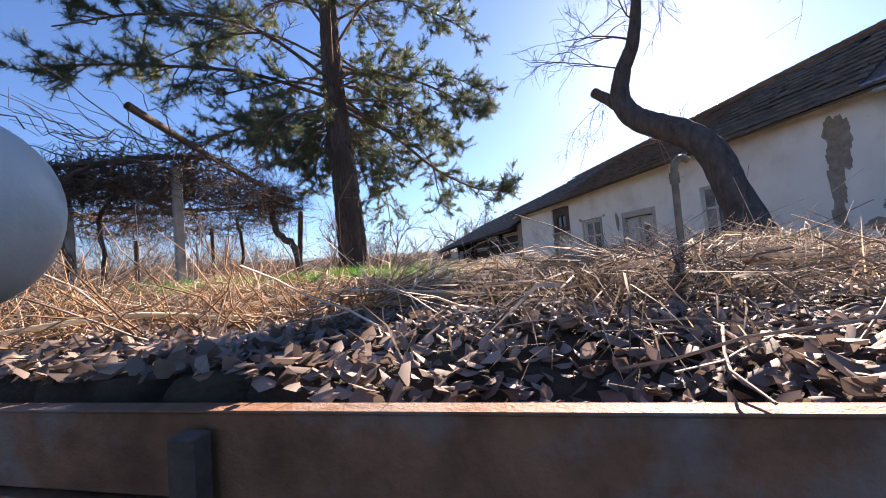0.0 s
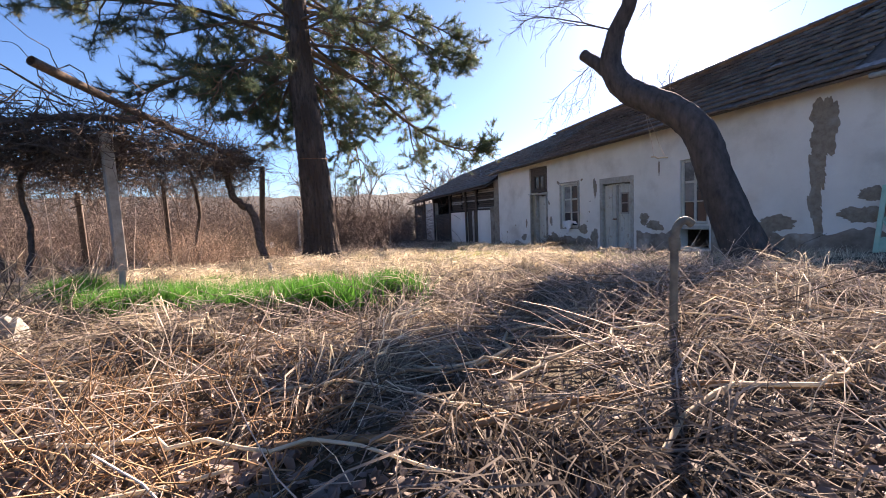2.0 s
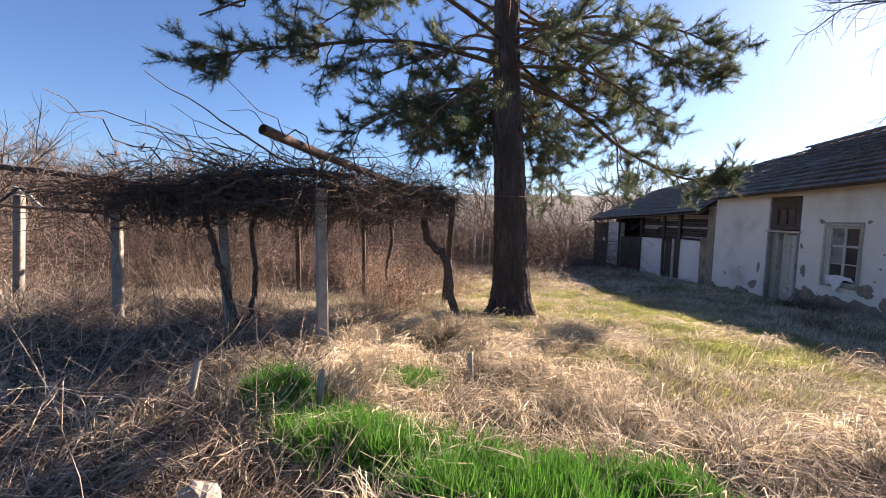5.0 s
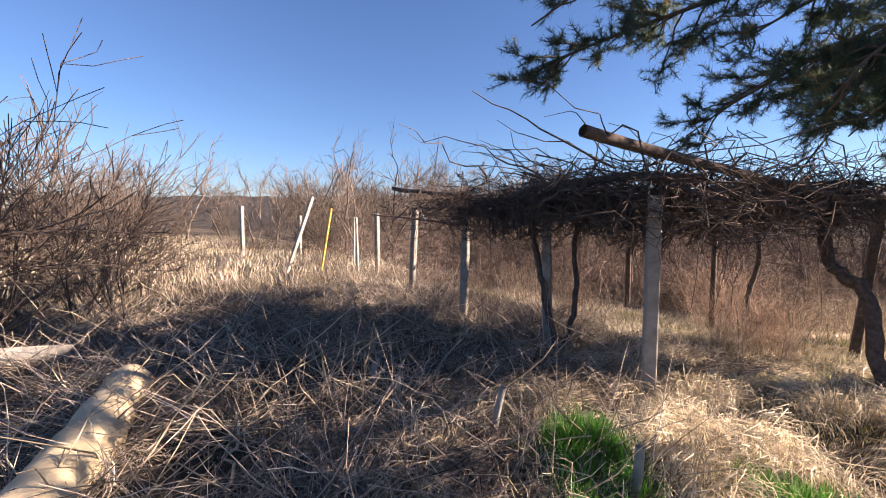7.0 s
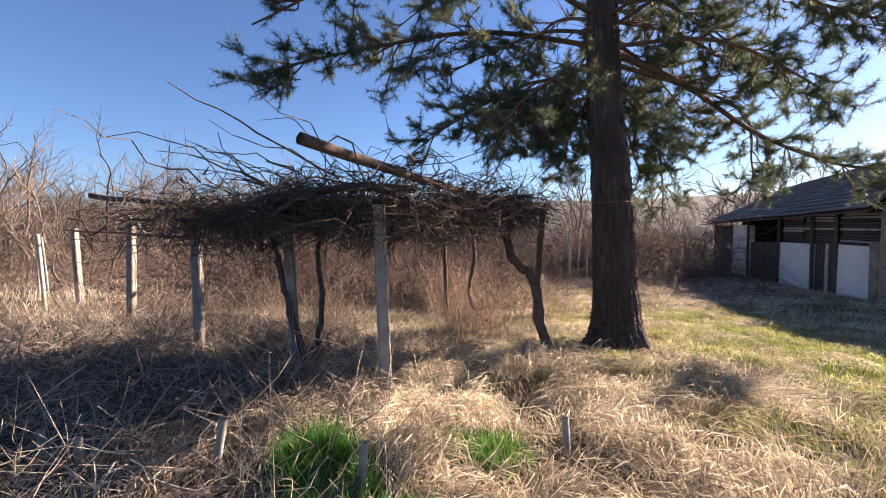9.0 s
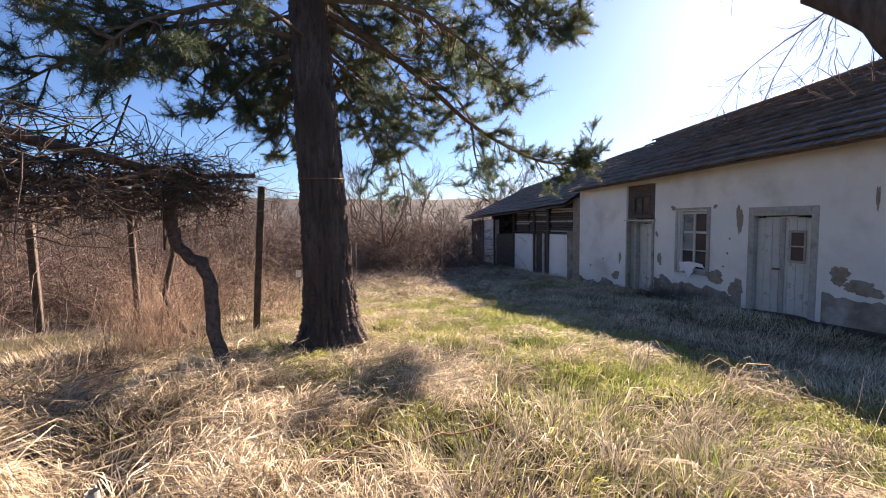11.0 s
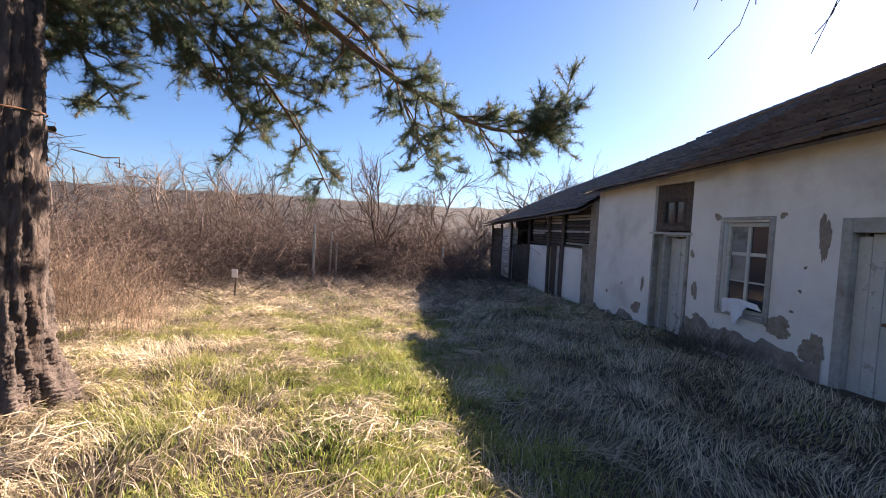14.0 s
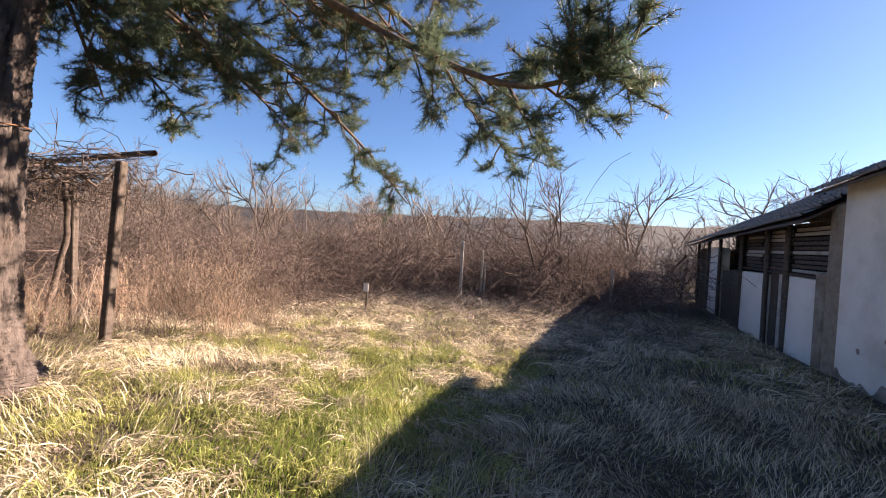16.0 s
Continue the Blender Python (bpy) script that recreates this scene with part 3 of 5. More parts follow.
# a dry twig and a stick hanging from the trunk by a cord
hang = tagged(new("hanging_stick"), "short stick hung by cords from the leaning trunk", "stick")
for name, a, b, r in (("stick", (6.31, 6.62, 2.62), (6.42, 6.34, 2.57), .014), ("cord", (6.22, 6.8, 3.85), (6.33, 6.58, 2.62), .004), ("cord", (6.22, 6.8, 3.85), (6.40, 6.38, 2.58), .004)):
    v, f = tube_arrays(wander(a, b, 6, 0.03), r, 5)
    raw_mesh(name, v, f, M_LIGHTLOG if name == "stick" else M_STEM, hang)

# ---- house: joinery ----


def bar(bm, u0, u1, y0, y1, z0, z1, bevel=0.006):
    box(bm, u0, u1, y0, y1, z0, z1, bevel)


def casement(name, u0, u1, z0, z1, cols, rows, depth=-0.08, label="", material=None):
    """A window of real frame bars, glazing bars and panes in its opening."""
    m = material or M_PAINTWOOD
    w = new(name)
    w.parent = house
    if label:
        w["label"] = label
    bm = bmesh.new()
    t = 0.065
    bar(bm, u0, u0 + t, depth - 0.07, depth + 0.03, z0, z1)
    bar(bm, u1 - t, u1, depth - 0.07, depth + 0.03, z0, z1)
    bar(bm, u0 + t, u1 - t, depth - 0.07, depth + 0.03, z1 - t, z1)
    bar(bm, u0 + t, u1 - t, depth - 0.07, depth + 0.03, z0, z0 + t)
    part("window_frame", bm, m, w)
    a, b, p, q = u0 + t, u1 - t, z0 + t, z1 - t
    for k in range(1, cols):
        bm = bmesh.new()
        c = a + (b - a) * k / cols
        bar(bm, c - 0.03, c + 0.03, depth - 0.05, depth + 0.015, p, q)
        part("mullion", bm, m, w)
    heights = [p + (q - p) * h for h in np.linspace(0, 1, rows + 1)]
    for k in range(1, rows):
        for c in range(cols):
            bm = bmesh.new()
            l, r = a + (b - a) * c / cols, a + (b - a) * (c + 1) / cols
            h = heights[k]
            wd = 0.03 if k == rows - 1 else 0.014
            bar(bm, l + 0.032, r - 0.032, depth - 0.04, depth + 0.01, h - wd, h + wd)
            part("glazing_bar", bm, m, w)
    for k in range(rows):
        for c in range(cols):
            bm = bmesh.new()
            l, r = a + (b - a) * c / cols, a + (b - a) * (c + 1) / cols
            box(bm, l, r, depth - 0.022, depth - 0.018, heights[k], heights[k + 1])
            # upper panes of the last column carry the painted sky reflection and dust
            part("pane", bm, M_SKYDUSTGLASS if c == cols - 1 and k else M_GLASS, w)
    return w


casement("window", 0.57, 1.44, 1.07, 2.61, 2, 3, label="broken six-pane window with peeling white frame")
casement("window", -4.15, -3.39, 1.21, 2.87, 2, 3, label="tall six-pane window above a dark cellar opening")
casement("transom_window", 2.55, 3.26, 2.56, 3.14, 2, 1, label="small two-pane window set in dark boards", material=M_DARKWOOD)
# dark boards round the transom
bm = bmesh.new()
for a, b, p, q in ((2.30, 2.55, 2.46, 3.45), (3.26, 3.47, 2.46, 3.45), (2.55, 3.26, 2.46, 2.56), (2.55, 3.26, 3.14, 3.45)):
    box(bm, a, b, -0.12, -0.06, p, q, 0.004)
part("transom_board", bm, M_DARKWOOD, house, "dark stained boards round the transom")


def plank_door(name, u0, u1, z0, z1, n, depth, material, label, frame_w, frame_mat, lintel=0.2):
    d = new(name)
    d.parent = house
    d["label"] = label
    for a, b, p, q in ((u0 - frame_w, u0, z0, z1 + lintel), (u1, u1 + frame_w, z0, z1 + lintel), (u0, u1, z1 + 0.01, z1 + lintel)):
        bm = bmesh.new()
        box(bm, a, b, depth - 0.1, 0.015, p, q, 0.01)
        part("door_frame", bm, frame_mat, d)
    wd = (u1 - u0) / n
    for k in range(n):
        bm = bmesh.new()
        box(bm, u0 + k * wd + 0.004, u0 + (k + 1) * wd - 0.004, depth - 0.04, depth + RNG.uniform(-.004, .004), z0 + RNG.uniform(0, .04), z1 - RNG.uniform(0.0, 0.05), 0.004)
        part("plank", bm, material, d)
    return d


door = plank_door("door", -1.75, -0.62, 0.30, 2.46, 7, -0.10, M_PAINTWOOD, "weathered grey-white double plank door in a thick frame", 0.13, M_GREYWOOD, 0.2)
# glazed panel in one leaf, cross rails and a latch
for z0, z1 in ((1.55, 1.83), (1.85, 2.12)):
    bm = bmesh.new()
    box(bm, -1.58, -1.34, -0.098, -0.085, z0, z1)
    part("pane", bm, M_GLASS, door)
for a, b, p, q in ((-1.62, -1.58, 1.5, 2.17), (-1.34, -1.30, 1.5, 2.17), (-1.58, -1.34, 1.5, 1.55), (-1.58, -1.34, 2.12, 2.17), (-1.58, -1.34, 1.825, 1.855), (-1.22, -1.14, 0.34, 2.42)):
    bm = bmesh.new()
    box(bm, a, b, -0.094, -0.07, p, q, 0.004)
    part("moulding", bm, M_GREYWOOD, door)
bm = bmesh.new()
box(bm, -1.13, -0.98, -0.1, -0.06, 1.32, 1.36, 0.004)
part("latch", bm, M_RUST, door, "rusty latch")
narrow = plank_door("narrow_door", 2.40, 3.03, 0.18, 2.32, 4, -0.14, M_PAINTWOOD, "narrow flaking white plank door below a transom", 0.07, M_GREYWOOD, 0.05)
for name, a, b, y0, y1, p, q, m_ in (("side_panel", 3.11, 3.42, -0.2, -0.12, 0.18, 2.33, M_SIDEBOARD), ("side_post", 3.42, 3.48, -0.2, 0.012, 0.18, 2.36, M_GREYWOOD), ("drip_sill", 2.24, 3.52, -0.16, 0.06, 2.372, 2.42, M_PAINTWOOD)):
    bm = bmesh.new()
    box(bm, a, b, y0, y1, p, q, 0.006)
    part(name, bm, m_, narrow)
# weathered casing boards round the broken window, standing off the wall
for a, b, p, q in ((0.47, 0.55, 1.0, 2.66), (1.46, 1.52, 0.98, 2.64), (0.47, 1.54, 2.66, 2.71), (0.50, 1.50, 1.0, 1.055)):
    bm = bmesh.new()
    box(bm, a, b, -0.02, 0.035, p, q, 0.008, 0.008)
    part("window_casing", bm, M_GREYWOOD, house)
# cellar opening frame
bm = bmesh.new()
box(bm, -4.2, -3.31, -0.3, 0.02, 1.06, 1.16, 0.01)
part("sill", bm, M_GREYWOOD, house)
# hung cloth at the broken window
cloth = tagged(new("white_cloth"), "torn white cloth hanging out of the broken window", "cloth")
cloth.matrix_world = HOUSE
us, zs2 = np.linspace(0.64, 1.36, 14), np.linspace(0, 1, 9)
Uc, Zc = np.meshgrid(us, zs2, indexing="ij")
drop = 0.42 * (1 - np.abs(Uc - 1.05) / 0.42).clip(0.15) + 0.05 * np.sin(Uc * 31)
Vc = np.stack([Uc + 0.06 * Zc * np.sin(Uc * 17), 0.03 + 0.05 * np.sin(Uc * 23 + Zc * 3) * Zc + 0.03 * Zc, 1.32 - drop * Zc - 0.12 * np.abs(Uc - 1.0)], -1).reshape(-1, 3)
i, j = np.meshgrid(np.arange(13), np.arange(8), indexing="ij")
raw_mesh("cloth_sheet", Vc, np.stack([i * 9 + j, (i + 1) * 9 + j, (i + 1) * 9 + j + 1, i * 9 + j + 1], -1).reshape(-1, 4), M_CLOTH, cloth, smooth=True)


def patch(u, z, w, h, material=M_MUD, seed=1.0, y=0.004, name="plaster_loss", skew=0.0):
    """A scar where the plaster has fallen: an irregular slightly raised-edged blot."""
    n = 84
    a = np.linspace(0, 2 * np.pi, n, endpoint=False)
    r = 1 + 0.2 * np.sin(2 * a + seed) + 0.12 * np.sin(3 * a + seed * 2.3) + 0.07 * np.sin(7 * a + seed * 4.1) + 0.05 * np.sin(13 * a + seed) + 0.04 * np.sin(23 * a + seed * 3) + RNG.normal(0, 0.025, n)
    bm = bmesh.new()
    ring = [bm.verts.new((u + w / 2 * q * math.cos(b) + skew * h / 2 * q * math.sin(b), y, z + h / 2 * q * math.sin(b))) for b, q in zip(a, r)]
    c0 = bm.verts.new((u, y + 0.006, z))
    for k in range(n):
        bm.faces.new([ring[k], ring[(k + 1) % n], c0])
    bmesh.ops.recalc_face_normals(bm, faces=bm.faces)
    return part(name, bm, material, house)


for k, (u, z, w, h, sk) in enumerate(((-6.5, 3.3, 0.42, 0.85, 0.0), (-6.45, 2.85, 0.34, 0.9, 0.1), (-6.40, 2.4, 0.26, 0.9, 0.2), (-6.36, 1.95, 0.2, 0.9, 0.15), (-6.38, 1.45, 0.24, 0.8, 0.1), (-7.3, 1.75, 0.5, 0.3, 0),
                                      (-7.15, 1.4, 0.7, 0.35, 0), (-5.6, 1.2, 0.9, 0.35, 0), (-2.25, 1.35, 0.35, 0.3, 0), (-2.6, 1.15, 0.6, 0.25, 0), (-0.28, 2.4, 0.14, 0.7, 0), (-0.24, 0.8, 0.3, 0.5, 0),
                                      (0.35, 2.72, 0.12, 0.09, 0), (0.30, 1.0, 0.5, 0.28, 0), (1.62, 2.72, 0.16, 0.12, 0), (2.08, 1.3, 0.14, 0.4, 0), (3.75, 1.2, 0.1, 0.4, 0), (3.95, 0.6, 0.4, 0.25, 0),
                                      (1.95, 0.75, 0.3, 0.2, 0), (0.0, 1.6, 0.06, 0.05, 0), (0.1, 1.28, 0.06, 0.05, 0), (-0.05, 1.95, 0.05, 0.05, 0), (4.6, 1.1, 0.08, 0.06, 0), (5.3, 0.8, 0.12, 0.08, 0), (2.2, 2.0, 0.1, 0.16, 0),
                                      (-2.75, 2.75, 0.05, 0.5, 0), (-5.2, 1.05, 0.3, 0.2, 0), (-7.6, 1.1, 0.3, 0.9, 0))):
    patch(u, z, w, h, M_MUD, 1.3 * k + 0.4, 0.004 + 0.001 * (k % 3), skew=sk)


def plinth(u0, u1, z, seed):
    """The damp, bare foot of the wall, with a ragged upper edge."""
    us = np.linspace(u0, u1, int((u1 - u0) / 0.05))
    top = z + 0.16 * lumps(us, us * 0, 3.0, seed) + 0.07 * lumps(us, us * 0, 11.0, seed + 1)
    v = np.concatenate([np.stack([us, us * 0 + 0.012, us * 0 - 0.3], -1), np.stack([us, us * 0 + 0.012, top], -1), np.stack([us, us * 0 + 0.001, top + 0.01], -1)])
    n = len(us)
    k = np.arange(n - 1)
    f = np.concatenate([np.stack([k + 1, k, n + k, n + k + 1], -1), np.stack([n + k + 1, n + k, 2 * n + k, 2 * n + k + 1], -1)])
    raw_mesh("plinth", v, f, M_PLINTH, house)


for a, b, z in ((-8.0, -4.25, 1.02), (-3.28, -1.98, 0.95), (-0.38, 2.27, 0.70), (3.5, 6.0, 0.30)):
    plinth(a, b, z, a)
# near end: porch post, pipe and broken gutter board
for name, a, b, r, m_ in (("porch_post", (-7.98, 0.10, 0.6), (-7.92, 0.12, 3.75), 0.075, M_GREYWOOD), ("drainpipe", (-7.66, 0.12, 1.9), (-7.62, 0.2, 3.8), 0.045, M_PAINTWOOD), ("gutter_stub", (-8.0, 0.5, 3.75), (-7.3, 0.45, 3.78), 0.05, M_GREYWOOD)):
    v, f = tube_arrays(wander(a, b, 8, 0.01), r, 8, 0.03)
    raw_mesh(name, v, f, m_, house, smooth=True)
# green frame leaning on the wall
gf = tagged(new("green_screen_door"), "mint green wooden screen frame with diamond lattice leaning on the wall", "screen door")
gf.matrix_world = HOUSE @ pose(-7.66, 0.36, 0.62, 12, 0, 0)
for x0, x1, z0, z1 in ((-0.27, -0.2, 0, 1.32), (0.2, 0.27, 0, 1.32), (-0.2, 0.2, 1.25, 1.32), (-0.2, 0.2, 0, 0.1), (-0.2, 0.2, 0.98, 1.03), (-0.2, 0.2, 0.34, 0.39)):
    bm = bmesh.new()
    box(bm, x0, x1, -0.02, 0.02, z0, z1, 0.004)
    part("rail", bm, M_GREENPAINT, gf)
for a, b in (((-0.2, 0.69), (0, 0.98)), ((0, 0.98), (0.2, 0.69)), ((0.2, 0.69), (0, 0.39)), ((0, 0.39), (-0.2, 0.69))):
    v, f = tube_arrays([(a[0], 0, a[1]), (b[0], 0, b[1])], 0.022, 4)
    raw_mesh("lattice_bar", v, f, M_GREENPAINT, gf)
bm = bmesh.new()
box(bm, -0.2, 0.2, -0.006, 0.0, 0.1, 0.34)
part("lower_panel", bm, M_GREENPAINT, gf)

# ---- lean-to beyond the corner ----
bm = bmesh.new()
box(bm, 6.02, 6.42, -0.4, 0.03, -0.3, 3.25, 0.03, 0.03)
part("corner_pier", bm, M_MUD, house, "crumbling dark mud-brick corner")
bm = bmesh.new()
box(bm, 6.43, 6.78, -0.35, 0.04, -0.3, 2.0, 0.03, 0.03)
part("pier_stub", bm, M_PLINTH, house)
for u0, u1, z1 in ((6.79, 8.25, 1.84), (9.55, 11.65, 1.80), (14.3, 15.95, 2.5)):
    bm = bmesh.new()
    box(bm, u0, u1, -0.3, 0.0, -0.4, z1, 0.02, 0.02)
    part("lean_to_wall", bm, M_PLASTER, house)
for u0, u1, z1, m_ in ((8.3, 8.75, 1.95, M_DARKWOOD), (8.8, 8.98, 1.9, M_GREYWOOD), (9.02, 9.5, 1.9, M_DARKWOOD), (11.72, 13.0, 1.75, M_DARKWOOD), (13.05, 14.2, 1.7, M_DARKWOOD), (16.1, 16.9, 2.3, M_DARKWOOD)):
    bm = bmesh.new()
    box(bm, u0, u1, -0.16, -0.06, -0.3, z1, 0.01, 0.01)
    part("old_door", bm, m_, house)
for k in range(12):
    z = 1.94 + k * 0.1
    for u0, u1 in ((6.5, 8.3), (8.4, 10.2), (10.25, 11.65)):
        bm = bmesh.new()
        box(bm, u0 + RNG.uniform(0, .1), u1 - RNG.uniform(0, .15), -0.12, -0.07 + RNG.uniform(0, .03), z, z + 0.075, 0.006, 0.006)
        part("lath", bm, M_DARKWOOD if RNG.random() < 0.7 else M_GREYWOOD, house)
for u in (8.27, 9.52, 11.68, 14.25, 16.0, 17.9):
    v, f = tube_arrays([(u, 0.02, -0.2), (u + 0.02, 0.03, 1.3), (u, 0.04, float(lean_z(u, 0.04)) - 0.06)], 0.06, 7, 0.08)
    raw_mesh("pole", v, f, M_DARKWOOD, house, smooth=True)
bm = bmesh.new()
box(bm, 6.8, 11.7, -0.10, 0.02, 1.86, 1.92, 0.01)
part("ledger", bm, M_DARKWOOD, house)
bm = bmesh.new()
box(bm, US - 0.25, US, -5.9, 0.0, -0.4, 2.45, 0.0)
part("end_wall", bm, M_MUD, house)
# added black sheet behind the laths, painted in place of the lean-to's inner shade
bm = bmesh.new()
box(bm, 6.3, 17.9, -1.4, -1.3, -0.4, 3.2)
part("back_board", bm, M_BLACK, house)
# collapsed lean-to of poles at the far end
for u0, y0, z0, u1, y1, z1, r in ((18.5, 0.6, -0.2, 18.3, 0.4, 1.9, .05), (19.6, 0.9, -0.2, 19.9, 0.7, 1.6, .05), (17.8, 0.55, 2.1, 21.4, 1.1, 0.5, .05), (18.4, -0.8, 2.4, 21.5, 0.1, 0.4, .06), (20.6, 1.2, -0.2, 20.3, 0.9, 1.3, .04), (18.5, -2.4, 2.5, 21.8, -1.2, 0.4, .06)):
    pole = tagged(new("fallen_pole"), "grey fallen roof pole beside the lean-to", "pole", "fallen poles")
    pole.matrix_world = HOUSE
    v, f = tube_arrays(wander((u0, y0, z0), (u1, y1, z1), 8, 0.05), r, 7, 0.08)
    raw_mesh("shaft", v, f, M_DARKWOOD, pole, smooth=True)
# low bench-like sill and dirt heap under the window
heap = tagged(new("rubble_plank"), "pale broken plank lying under the window", "plank")
heap.matrix_world = HOUSE
for u0, u1, y, z in ((0.5, 1.0, 0.55, 0.48), (0.95, 1.4, 0.5, 0.45)):
    bm = bmesh.new()
    box(bm, u0, u1, y, y + 0.14, z - 0.04, z, 0.005, 0.01)
    part("board", bm, M_GREYWOOD, heap)

# ---- pergola ----
pergola = tagged(new("pergola"), "old grape pergola on concrete posts, matted with bare vines", "pergola")


def set_post(parent, x, y, h, w, lean=(0, 0), turn=0.0, material=None, name="post"):
    z = float(ground_z(x, y))
    bm = bmesh.new()
    m = Matrix.Translation((x, y, z - 0.1)) @ Euler((radians(lean[0]), radians(lean[1]), radians(turn))).to_matrix().to_4x4()
    r = box(bm, -w / 2, w / 2, -w / 2, w / 2, 0, h + 0.1, 0.012, 0.006, m)
    return part(name, bm, material or M_CONCRETE, parent)


def log_part(parent, name, a, b, r0, r1, material, n=10, amp=0.04, sides=9):
    v, f = tube_arrays(wander(a, b, n, amp), np.linspace(r0, r1, n), sides, 0.06)
    return raw_mesh(name, v, f, material, parent, smooth=True)


set_post(pergola, -2.17, 6.48, 2.05, 0.125, (1, -1), 35)
set_post(pergola, -3.93, 7.25, 2.0, 0.125, (0, -2), 30)
set_post(pergola, -5.88, 7.4, 2.0, 0.125, (0, 1), 20)
set_post(pergola, -9.33, 8.7, 2.1, 0.14, (0, 3), 20)
set_post(pergola, -13.25, 10.0, 2.1, 0.14, (0, -1), 20)
set_post(pergola, -13.6, 9.4, 1.9, 0.08, (0, -2), 20, M_GREYWOOD)
set_post(pergola, -1.2, 11.5, 2.6, 0.115, (0, 4), 20, M_DARKWOOD)
set_post(pergola, -5.4, 12.6, 2.2, 0.12, (0, -1), 20, M_DARKWOOD)
set_post(pergola, -3.3, 11.9, 2.3, 0.09, (0, -1), 10, M_DARKWOOD)
log_part(pergola, "beam", (-2.29, 5.34, 3.40), (-0.95, 9.1, 2.88), .05, .04, M_VINE)
log_part(pergola, "beam", (-1.75, 6.35, 3.06), (-6.3, 7.7, 2.95), .042, .04, M_VINE, 14, 0.12)
log_part(pergola, "beam", (-8.2, 7.4, 3.3), (-5.4, 7.6, 3.0), .05, .04, M_VINE)
log_part(pergola, "beam", (-1.28, 12.1, 3.33), (-6.5, 11.6, 3.2), .045, .05, M_VINE)
log_part(pergola, "beam", (-3.9, 7.2, 3.0), (-3.6, 12.2, 3.1), .045, .045, M_VINE)
log_part(pergola, "beam", (-5.9, 7.4, 2.98), (-5.5, 12.6, 3.05), .045, .045, M_VINE)
log_part(pergola, "rail", (-6.2, 7.7, 2.55), (-14.2, 10.3, 2.72), .03, .03, M_RUST)
log_part(pergola, "rail", (-9.3, 8.7, 3.0), (-8.2, 8.3, 2.6), .025, .025, M_GREYWOOD)

# vines: gnarled trunks and a mat of canes
for pts, r0, r1 in (([(-0.60, 8.45, 0.75), (-0.78, 8.6, 1.3), (-0.92, 8.8, 1.95), (-1.15, 8.85, 2.1), (-1.3, 8.9, 2.5), (-1.25, 9.0, 2.95)], .075, .06),
                    ([(-3.75, 7.2, 0.85), (-3.85, 7.1, 1.5), (-4.1, 7.2, 2.1), (-4.4, 7.4, 2.6), (-4.6, 7.6, 2.95)], .05, .035),
                    ([(-3.7, 7.3, 0.85), (-3.6, 7.4, 1.6), (-3.7, 7.5, 2.4), (-3.6, 7.8, 2.9)], .04, .03),
                    ([(-1.9, 11.0, 0.55), (-2.3, 11.2, 0.75), (-2.6, 11.4, 1.2), (-2.5, 11.5, 2.0), (-2.6, 11.5, 3.0)], .05, .04)):
    line = smooth_line(pts, 26) + RNG.normal(0, 0.012, (26, 3))
    v, f = tube_arrays(line, np.linspace(r0, r1, 26), 9, 0.12)
    raw_mesh("vine_trunk", v, f, M_VINE, pergola, smooth=True)

mat_pieces = []
for k in range(3600):
    x, y = RNG.uniform(-6.6, -0.9), RNG.uniform(6.35, 12.2)
    if x > -1.4 and y < 7.2 or x < -6.0 and RNG.random() < 0.5:
        continue
    if RNG.random() > 0.08 + 0.9 * float(lumps(x, y, 1.7, 5)) + (0.3 if y < 7.4 else 0):
        continue
    edge = 0.16 * lumps(x, y, 1.5, 3) + 0.08 * lumps(x, y, 4.0, 1)
    z = 2.92 + edge + RNG.normal(0, 0.2)
    az, ln = RNG.uniform(0, 2 * np.pi), RNG.uniform(0.5, 1.7)
    e = np.array([x + math.cos(az) * ln, y + math.sin(az) * ln, z + RNG.normal(0, 0.2)])
    e[0] = np.clip(e[0], -6.9, -0.55)
    e[1] = np.clip(e[1], 6.1, 12.6)
    n = 7
    mat_pieces.append(tube_arrays(wander((x, y, z), e, n, 0.22), np.linspace(RNG.uniform(.004, .012), .003, n), 3))
for k in range(1000):  # hanging and upright ends
    x, y = RNG.uniform(-6.6, -0.9), RNG.uniform(6.2, 12.2)
    dn = RNG.random() < 0.62
    z = 2.85 if dn else 3.0
    e = (x + RNG.normal(0, .15), y + RNG.normal(0, .15), z - RNG.uniform(0.15, 1.1) ** 1.5 if dn else z + RNG.uniform(0.1, 0.55))
    mat_pieces.append(tube_arrays(wander((x, y, z), e, 6, 0.12), np.linspace(.006, .002, 6), 3))
for k in range(26):  # heavier arms
    x, y = RNG.uniform(-7, -1.2), RNG.uniform(6.5, 12)
    az, ln = RNG.uniform(0, 2 * np.pi), RNG.uniform(1.2, 2.4)
    mat_pieces.append(tube_arrays(wander((x, y, 2.85), (np.clip(x + math.cos(az) * ln, -8, -.8), np.clip(y + math.sin(az) * ln, 6.3, 12.4), 2.9), 9, 0.25), np.linspace(.022, .012, 9), 5))
for k in range(16):  # long canes reaching out over the front
    a = np.array([-2.6 + RNG.normal(0, .5), 6.0 + RNG.normal(0, .4), 3.1])
    mat_pieces.append(tube_arrays(wander(a, a + [RNG.uniform(-1.0, .2), RNG.uniform(-1.3, -.3), RNG.uniform(.1, .6)], 9, 0.2), np.linspace(.010, .003, 9), 3))
mat_pieces.append(tube_arrays(wander((-2.3, 5.9, 3.15), (-3.03, 4.84, 3.77), 9, 0.06), np.linspace(.012, .004, 9), 4))
